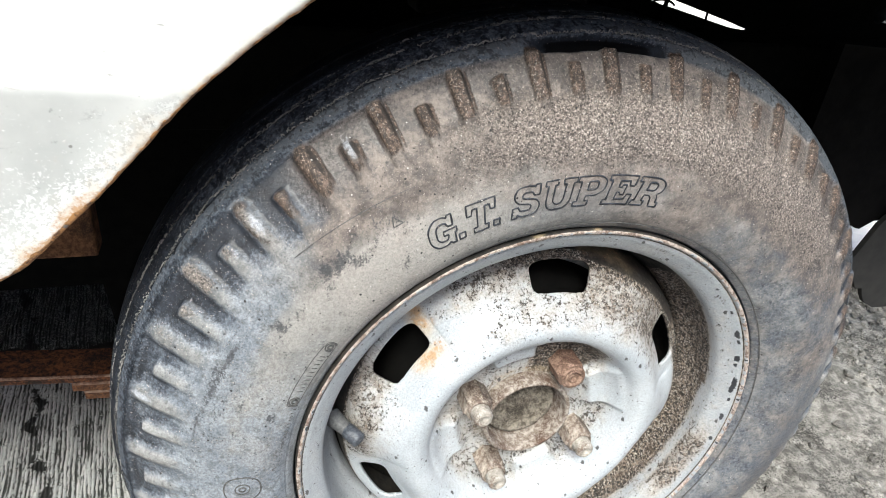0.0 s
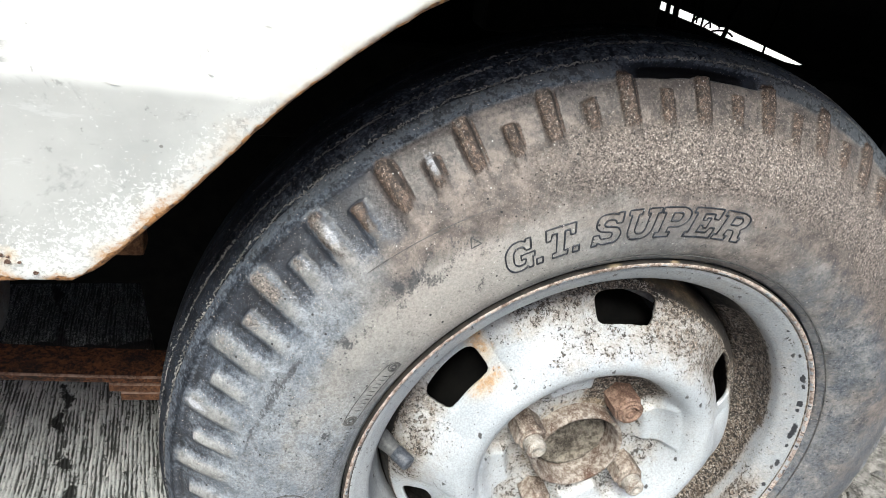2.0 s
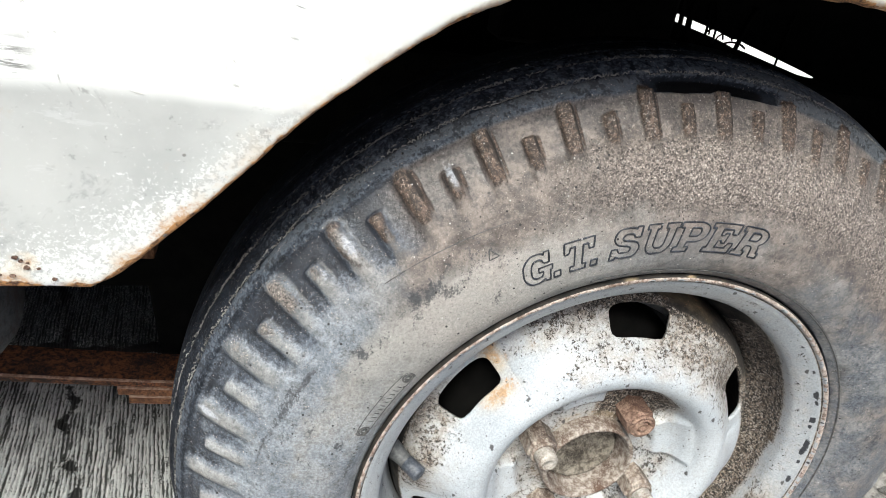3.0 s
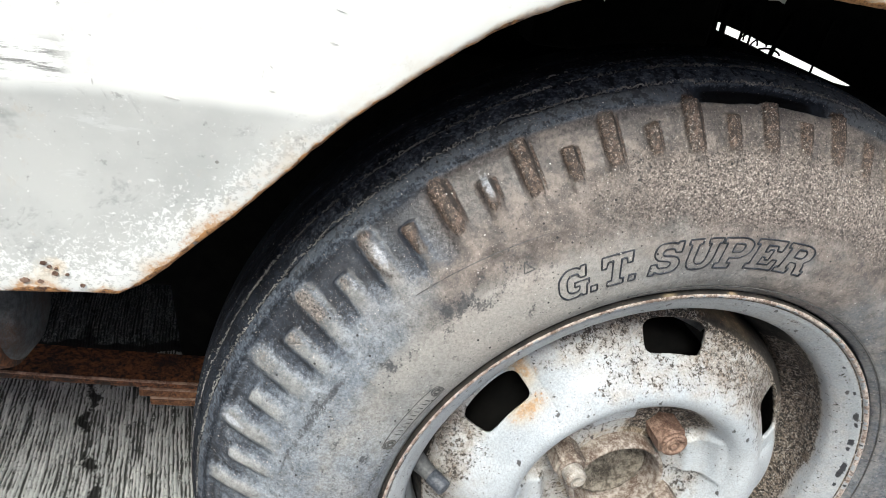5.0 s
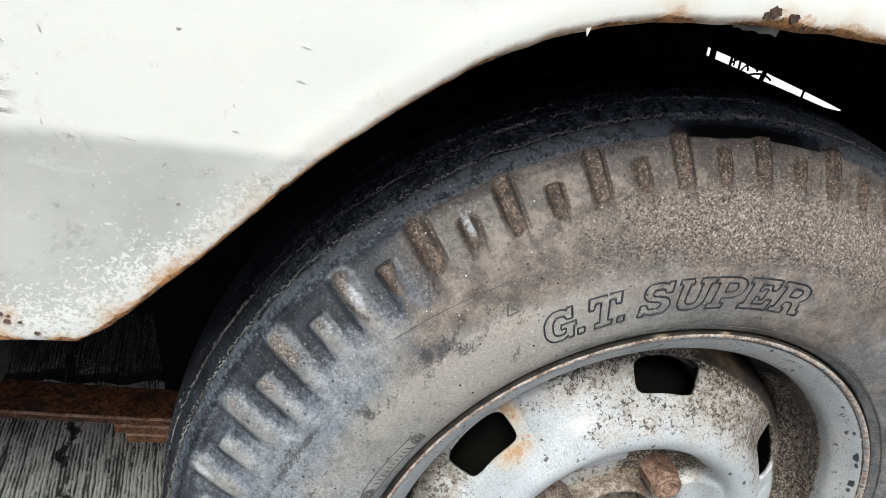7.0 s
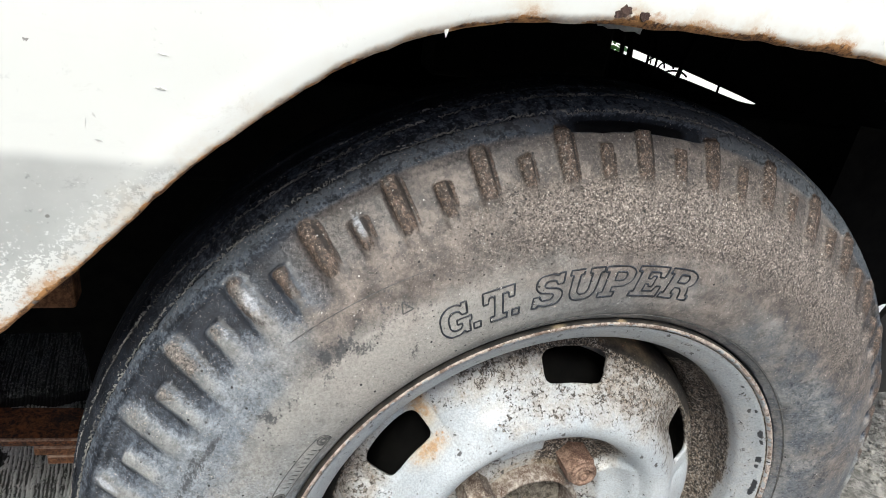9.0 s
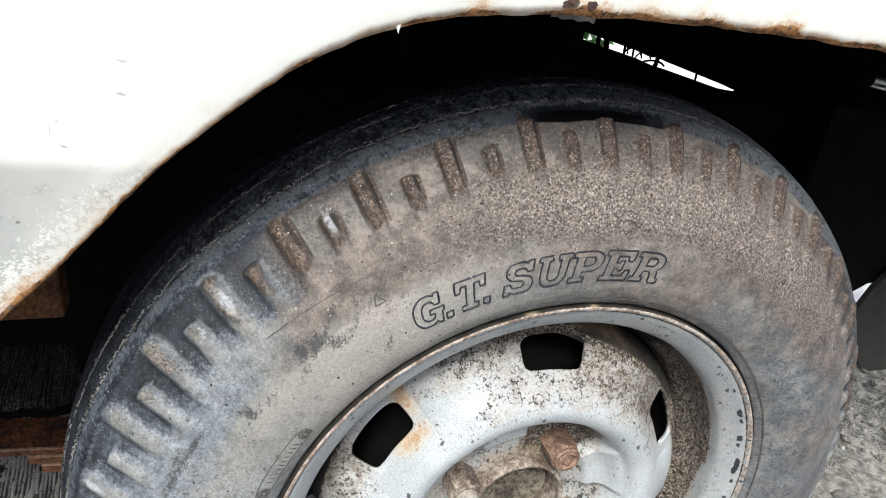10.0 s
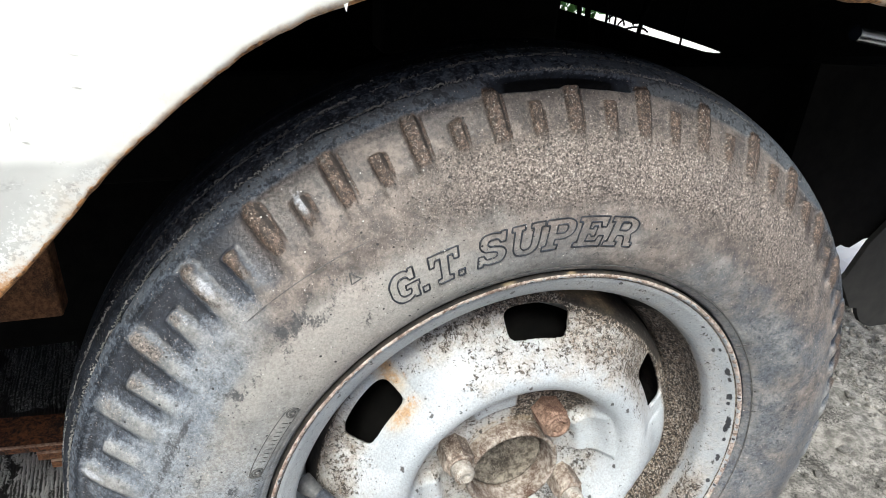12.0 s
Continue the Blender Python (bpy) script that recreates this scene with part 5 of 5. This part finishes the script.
def make_nuts():
    """Tapered hexagon nuts on their studs; the first one is bare and eaten by rust."""
    for q, ang in enumerate((57, 147, 237, 327)):
        t = radians(ang)
        bare = q == 0
        rust = RUST_NUT if bare else RUST_LIGHT
        v, f = hexagon(0.0128, 0.0150, 0.039, 0.0022)
        nut = mesh("lug_nut", v, f, rust, wheel, "red-brown rusted lug nut" if bare else "rusty dust-caked lug nut", smooth=False)
        nut.matrix_basis = pose(0.0572 * math.cos(t), 0, 0.0572 * math.sin(t), 0, 13 + 31 * q, 0)
        # washer face at the foot and turned collar at the top
        cv, cf = lathe([(0.0104, 0.0152), (0.0108, 0.0136), (0.0100, 0.0122), (0.0086, 0.0120), (0.0082, 0.0134)], 24)
        collar = mesh("nut_collar", cv, cf, rust, wheel, "rounded top of a lug nut")
        if bare:
            prof = [(0.0, 0.0150), (0.0022, 0.0148), (0.0026, 0.0122), (0.0040, 0.0116), (0.0046, 0.0140), (0.0056, 0.0142), (0.0062, 0.0112), (0.0076, 0.0106), (0.0084, 0.0122)]
        else:
            prof = [(0.0, 0.0036), (0.0030, 0.0032), (0.0036, 0.0020), (0.0052, 0.0018), (0.0068, 0.0026), (0.0080, 0.0044), (0.0076, 0.0056), (0.0081, 0.0066), (0.0076, 0.0076), (0.0082, 0.0086), (0.0077, 0.0096), (0.0083, 0.0106), (0.0078, 0.0118), (0.0084, 0.0136)]
        sv, sf = lathe(prof, 28)
        sv = sv + 0.00035 * (np.random.RandomState(40 + q).rand(len(sv), 3) - 0.5)
        stud = mesh("stud", sv, sf, RUST_NUT if bare else STUD_GREY, wheel, "hollow rusted stud end" if bare else "pale threaded stud end")
        stud.matrix_basis = collar.matrix_basis = nut.matrix_basis


make_nuts()


def make_hub():
    # thin turned collar of the hub with a rusty lip
    v, f = lathe([(0.0345, 0.058), (0.0350, 0.044), (0.0352, 0.028), (0.0357, 0.0246), (0.0366, 0.0236), (0.0382, 0.0236), (0.0394, 0.0250), (0.0398, 0.029), (0.0400, 0.041)], 120)
    lump = 0.0006 * wobble(np.arctan2(v[:, 2], v[:, 0]), 12, (3, 8, 17, 31))
    v[:, 1] += lump
    mesh("hub_collar", v, f, HUB_RUST, wheel, "open hub collar with an orange rusty lip")
    v, f = lathe([(0.0, 0.0435), (0.006, 0.0430), (0.012, 0.0445), (0.018, 0.0432), (0.024, 0.0448), (0.0282, 0.0430), (0.0296, 0.0412), (0.0312, 0.0412), (0.0324, 0.0440), (0.0338, 0.0500), (0.0350, 0.054)], 96)
    rng = np.random.RandomState(2)
    v[:, 1] += 0.0018 * (rng.rand(len(v)) - 0.5)
    mesh("hub_core", v, f, PACKED_DIRT, wheel, "dirt packed in the hub")
    # valve stem leaning out of the rim
    base, tip = np.array((-0.1625, 0.034, 0.0345)), np.array((-0.1445, 0.0105, 0.0270))
    ax = tip - base
    ln = np.linalg.norm(ax)
    rot = Vector((0, -1, 0)).rotation_difference(Vector(ax)).to_matrix().to_4x4()
    prof = [(0.0075, 0.0), (0.0068, -0.006), (0.0060, -0.010), (0.0055, -0.016), (0.0054, -ln * 0.56)]
    v, f = lathe(prof, 20)
    stem = mesh("valve_stem", v, f, VALVE_RUBBER, wheel, "grey rubber valve stem")
    stem.matrix_basis = Matrix.Translation(base) @ rot
    v, f = lathe([(0.0048, -ln * 0.52), (0.0061, -ln * 0.56), (0.0061, -ln * 0.97), (0.0050, -ln), (0.003, -ln - 0.0006), (0.0, -ln - 0.0003)], 20)
    v *= np.where(np.arange(len(v)) // 6 % 2, 1.0, 0.965)[:, None] * np.array((1, 0, 1)) + np.array((0, 1, 0))
    cap = mesh("valve_cap", v, f, VALVE_CAP, wheel, "ribbed dark valve cap")
    cap.matrix_basis = stem.matrix_basis


make_hub()

# ---- far things seen through the gaps, and unseen walls ----
for name, dims, mat, words in (
    ("wall_north", (-5.0, 5.0, 2.9, 3.05, -0.03, 1.7), WHITEWASH, "pale whitewashed yard wall behind the van"),
    # south and west walls are out of view, added to hold back low skylight
    ("wall_south", (-6.0, 6.0, -4.2, -4.0, -0.03, 2.5), GREY_WALL, "unseen grey wall added across the yard"),
    ("wall_west", (-6.2, -6.0, -4.2, 3.05, -0.03, 2.6), GREY_WALL, "unseen grey wall added to close the yard"),
):
    bm = bmesh.new()
    box(bm, *dims)
    tagged(part(name, bm, mat), words, "wall", kind="structure")


def make_bush():
    rng = np.random.RandomState(21)
    vs, fs = [], []
    for k in range(1500):
        c = np.array((1.10 - 0.30 * rng.rand() ** 0.8 + 0.025 * rng.randn(), 2.0 + 0.10 * rng.randn(), 0.62 * rng.rand() ** 0.8))
        u, w = rng.randn(3), rng.randn(3)
        u /= np.linalg.norm(u)
        w = np.cross(u, w)
        w /= np.linalg.norm(w)
        s = 0.02 + 0.02 * rng.rand()
        i = len(vs)
        vs += [c - u * s, c + w * s * 0.4 + u * 0.1 * s, c + u * s, c - w * s * 0.4 + u * 0.1 * s]
        fs.append((i, i + 1, i + 2, i + 3))
    bush = tagged(new("bush"), "green leafy weeds beyond the van", "bush")
    mesh("leaves", vs, fs, LEAF, bush, smooth=False)
    v, f = tube(np.linspace((0.95, 2.0, -0.03), (0.97, 2.0, 0.5), 6), 0.008, 6)
    mesh("stem", v, f, EARTH, bush)


make_bush()


# white sheet lying beyond the end of the van
def make_sheet():
    rng = np.random.RandomState(17)
    n = 14
    gx, gy = np.meshgrid(np.linspace(1.05, 1.75, n), np.linspace(0.50, 1.15, n), indexing="ij")
    z = 0.03 + 0.03 * rng.rand(n, n)
    v = np.stack([gx, gy, z], -1).reshape(-1, 3)
    sheet = mesh("plastic_sheet", np.vstack([v, v - (0, 0, 0.03)]), np.vstack([grid_faces(n, n)[:, ::-1], grid_faces(n, n) + n * n]), WHITEWASH, smooth=False)
    tagged(sheet, "crumpled white plastic sheet lying on the gravel", "plastic sheet")


make_sheet()


# ---- small moulded marks on the tyre ----
DARK_RUBBER = make_plain("bare_rubber", (0.030, 0.031, 0.033), (0.12, 0.117, 0.112), 0.7, 0.0, 400)


def on_side(r, deg, lift=0.0):
    t = np.radians(deg)
    return np.stack([r * np.cos(t), side_y(r) - lift, r * np.sin(t)], -1)


def ridge(name, pts, radius, label=""):
    """A moulded line through points (radius, degrees) on the sidewall."""
    p = np.array(pts, float)
    fine = np.vstack([p[i] + (p[i + 1] - p[i]) * np.linspace(0, 1, 8, endpoint=False)[:, None] for i in range(len(p) - 1)] + [p[-1:]])
    v, f = tube(on_side(fine[:, 0], fine[:, 1]), radius, 6)
    return mesh(name, v, f, DARK_RUBBER, wheel, label)


def loop(r, deg, half_r, half_deg, power=2.0, n=28):
    a = np.linspace(0, 2 * np.pi, n)
    sx = np.sign(np.cos(a)) * np.abs(np.cos(a)) ** (2 / power)
    sy = np.sign(np.sin(a)) * np.abs(np.sin(a)) ** (2 / power)
    return np.stack([r + half_r * sy, deg + half_deg * sx], -1)


def make_marks():
    ridge("moulded_arrow", [(0.2475, 118.4), (0.2475, 116.9), (0.2535, 117.8), (0.2475, 118.4)], 0.0005, "small moulded triangle mark")
    # size panel: a long capsule with a stud at each end and unreadable type between
    ridge("moulded_panel", loop(0.2110, 146.7, 0.0046, 7.8, 5.0, 48), 0.0005, "moulded capsule panel on the sidewall")
    for deg in (140.0, 153.4):
        ridge("moulded_stud", loop(0.2106, deg, 0.0034, 0.95), 0.0007, "small moulded oval")
        ridge("moulded_stud", loop(0.2106, deg, 0.0018, 0.5, 2.0, 14), 0.0008)
    for i in range(10):
        d = 142.3 + 0.95 * i
        ridge("moulded_type", [(0.2085, d), (0.2125, d + 0.1)], 0.00035)
    for i in range(16):
        d = 154.5 + 0.9 * i
        ridge("moulded_type", [(0.2065, d), (0.2090, d + 0.05)], 0.0003)
    # round badge in a square outline
    ridge("moulded_badge", loop(0.2325, 174.3, 0.0125, 2.9, 2.4, 48), 0.0007, "moulded badge on the sidewall")
    ridge("moulded_badge", loop(0.2325, 174.3, 0.0050, 1.2), 0.0006)
    ridge("moulded_badge", loop(0.2325, 174.3, 0.0022, 0.5, 2.0, 14), 0.0007)
    for i in range(12):
        d = 90.5 + 0.6 * i
        ridge("moulded_type", [(0.2075, d), (0.2092, d + 0.05)], 0.0003)
    ridge("moulded_arrow", [(0.2115, 80.8), (0.2140, 80.2), (0.2115, 79.6)], 0.0005)
    # vent hairs and lines across the bead
    for d in (8.0, 352.0, 30.0):
        ridge("moulded_line", [(0.1985, d), (0.2055, d)], 0.0003)
    ridge("moulded_line", [(0.2022, x) for x in np.linspace(-40, 104, 60)], 0.0005)
    ridge("moulded_line", [(0.2625 + 0.0065 * (x - 112) / 21, x) for x in np.linspace(112, 133, 12)], 0.0003)


make_marks()

# ---- marks on the side panel ----
CHIP = make_plain("bare_primer", (0.42, 0.418, 0.41), (0.74, 0.735, 0.72), 0.8, 0.0, 700)


def paint_chip(x, z, w, h, turn, seed):
    rng = np.random.RandomState(seed)
    n = 14
    a = np.linspace(0, 2 * np.pi, n, endpoint=False)
    k = 0.35 + 0.75 * rng.rand(n)
    t = radians(turn)
    u, v = 0.55 * w * np.cos(a) * k, 0.55 * h * np.sin(a) * k
    px, pz = x + u * math.cos(t) - v * math.sin(t), z + u * math.sin(t) + v * math.cos(t)
    ring = np.stack([px, panel_y(pz) - 0.0003, pz], -1)
    back = ring + (0, 0.0012, 0)
    faces = [tuple(range(n))] + [(i, i + n, (i + 1) % n + n, (i + 1) % n) for i in range(n)]
    mesh("paint_chip", np.vstack([ring, back]), faces, CHIP, van, smooth=False)


def make_panel_marks():
    marks = ((-0.2467, 0.6382, 0.0042, 0.0004, -12), (-0.2485, 0.6249, 0.0036, 0.0014, -10), (-0.2764, 0.6085, 0.0003, 0.0042, -8), (-0.2731, 0.6121, 0.0009, 0.0022, 20), (-0.2723, 0.6012, 0.0030, 0.0013, -15), (-0.2979, 0.5674, 0.0028, 0.0019, 10), (-0.2307, 0.6161, 0.0008, 0.0012, 0), (-0.2279, 0.6091, 0.0008, 0.0022, 15), (-0.2143, 0.6212, 0.0020, 0.0008, 20), (-0.3403, 0.6172, 0.0011, 0.0010, 0), (-0.3495, 0.6159, 0.0010, 0.0008, 0), (-0.3496, 0.6280, 0.0020, 0.0014, 0), (-0.3366, 0.6337, 0.0010, 0.0036, 20), (-0.3420, 0.5983, 0.0006, 0.0030, 0), (-0.3487, 0.5767, 0.0014, 0.0009, -20), (-0.3202, 0.5815, 0.0013, 0.0010, 0), (-0.3333, 0.5515, 0.0022, 0.0016, 30), (-0.3126, 0.5941, 0.0060, 0.0006, -10), (-0.2773, 0.5835, 0.0011, 0.0009, 0), (-0.2875, 0.5709, 0.0010, 0.0007, 0))
    for i, (x, z, w, h, turn) in enumerate(marks):
        paint_chip(x, z, w, h, turn, 100 + i)
    # rusted screw low on the panel and rusted-through holes over the wheel
    for x, z, r in ((-0.3733, 0.5015, 0.0010), (-0.3705, 0.5005, 0.0007), (-0.3755, 0.5036, 0.0013), (-0.3712, 0.4975, 0.0016), (-0.3850, 0.4930, 0.0020), (-0.3782, 0.4926, 0.0013), (-0.3660, 0.4972, 0.0009), (-0.3600, 0.4905, 0.0012), (-0.0640, 0.6757, 0.0030), (-0.0665, 0.6742, 0.0022), (-0.0542, 0.6744, 0.0024)):
        rng = np.random.RandomState(int(abs(x) * 1e4))
        n = 18
        a = np.linspace(0, 2 * np.pi, n, endpoint=False)
        k = r * (0.7 + 0.5 * rng.rand(n))
        ring = np.stack([x + k * np.cos(a), 0 * a, z + 0.8 * k * np.sin(a)], -1)
        ring[:, 1] = panel_y(ring[:, 2]) - 0.0012
        v = np.vstack([ring, ring + (0, 0.002, 0)])
        mesh("rust_scab", v, [tuple(range(n))] + [(i, i + n, (i + 1) % n + n, (i + 1) % n) for i in range(n)], RUST_BLOOM if x > -0.3 else RUST_NUT, van, "rust scab on the white panel", smooth=False)
    # a sliver of paint hanging from the edge
    v = [(-0.1410, -0.0318, 0.6590), (-0.1390, -0.0320, 0.6598), (-0.1397, -0.0312, 0.6558), (-0.1410, -0.0308, 0.6590), (-0.1390, -0.0310, 0.6598)]
    mesh("paint_sliver", v, [(0, 1, 2), (3, 2, 4), (0, 3, 4, 1), (0, 2, 3), (1, 4, 2)], WHITEWASH, van, "sliver of white paint hanging from the edge", smooth=False)
    # torn flange behind the edge of the wheel opening
    t = np.linspace(0, 1, 9)
    hi = np.stack([-0.056 + 0.026 * t, 0.0 + 0.004 * np.sin(3 * t), 0.6672 + 0.002 * t], -1)
    lo = np.stack([-0.056 + 0.025 * t, -0.001 + 0.002 * t, 0.6650 - 0.0012 * t + 0.0005 * np.sin(17 * t)], -1)
    v = np.concatenate([np.stack([hi, lo], 1), np.stack([lo, hi], 1) + (0, 0.0012, 0)], 1)
    mesh("torn_flange", v.reshape(-1, 3), grid_faces(9, 4), TORN_STEEL, van, "pale torn flange behind the edge of the wheel opening")
    # dull grey dab of paint on the wheel disc
    v, f = lathe([(0.0, -0.0003), (0.0018, -0.0003), (0.0021, 0.0004)], 20)
    spot = mesh("paint_dab", v, f, CHIP, wheel, "grey dab on the wheel disc")
    t = radians(105.0)
    spot.matrix_basis = pose(0.1152 * math.cos(t), 0.0125, 0.1152 * math.sin(t))


make_panel_marks()


def make_stones():
    """Larger loose stones lying on the gravel."""
    rng = np.random.RandomState(31)
    bm = bmesh.new()
    bmesh.ops.create_icosphere(bm, subdivisions=2, radius=1.0)
    for v in bm.verts:
        n = noise.noise(v.co * 1.3) * 0.5 + noise.noise(v.co * 3.1) * 0.2
        v.co *= 1 + n
        v.co.z *= 0.62
    bm.verts.ensure_lookup_table()
    first = tagged(part("stone", bm, STONE, None, smooth=False), "loose grey stone on the gravel", "stone", "loose stones on the gravel")
    spots = [(0.47, 0.055, 0.013), (0.52, 0.13, 0.010), (0.60, 0.10, 0.009), (0.56, 0.03, 0.011), (0.66, 0.20, 0.010), (0.72, 0.14, 0.008), (0.63, 0.27, 0.008), (0.50, 0.02, 0.007), (0.78, 0.30, 0.011), (0.58, 0.17, 0.007), (0.45, 0.11, 0.008), (0.70, 0.06, 0.012)]
    for i, (x, y, r) in enumerate(spots):
        m = pose(x, y, r * 0.35 - 0.004, rng.rand() * 40, rng.rand() * 40, rng.rand() * 360)
        ob = first if i == 0 else copy_thing(first, m)
        ob.matrix_basis = m @ Matrix.Diagonal((r, r * (0.8 + 0.4 * rng.rand()), r, 1))


make_stones()


# ---- crumbled edges of the tread grooves ----
PALE_EDGE = make_rusty("crumbled_rubber", (0.030, 0.031, 0.033), (0.15, 0.145, 0.137), (0.29, 0.278, 0.26), 0.9, 2.5)


def tread_edge(y0, seed, size, gaps):
    """A crumbling lip along a groove: it swells, thins out and sinks into the rubber."""
    rng = np.random.RandomState(seed)
    p = np.array(SIDE)
    a = np.radians(np.arange(20, 200, 0.16))
    n = len(a)
    drift = np.cumsum(rng.randn(n) * 0.0003)
    drift -= np.convolve(drift, np.ones(51) / 51, "same")
    jag = np.repeat(rng.randn(n // 4 + 1), 4)[:n] * 0.0002
    y = y0 + drift + jag + 0.0012 * wobble(a, seed, (9, 21, 38))
    swell = np.convolve(rng.rand(n), np.ones(5) / 5, "same") * 1.6 - 0.2
    live = np.clip((wobble(a, seed + 7, (13, 29, 61, 120)) + 0.5 * (rng.rand(n) - 0.5) - gaps) * 6, 0, 1)
    r = np.interp(y, p[8:, 1], p[8:, 0]) + 0.0002 - 0.0016 * (1 - live)
    pts = np.stack([r * np.cos(a), y, r * np.sin(a)], -1)
    v, f = tube(pts, size * (0.35 + swell * live), 6)
    mesh("tread_edge", v, f, PALE_EDGE, wheel, "pale crumbled edge of a tread groove", smooth=False)


for y0, seed, size, gaps in ((0.0362, 51, 0.00049, -0.16), (0.0372, 57, 0.00050, -0.05), (0.0500, 52, 0.00054, -0.18), (0.0515, 55, 0.00058, -0.05), (0.0610, 53, 0.00050, 0.05)):
    tread_edge(y0, seed, size, gaps)
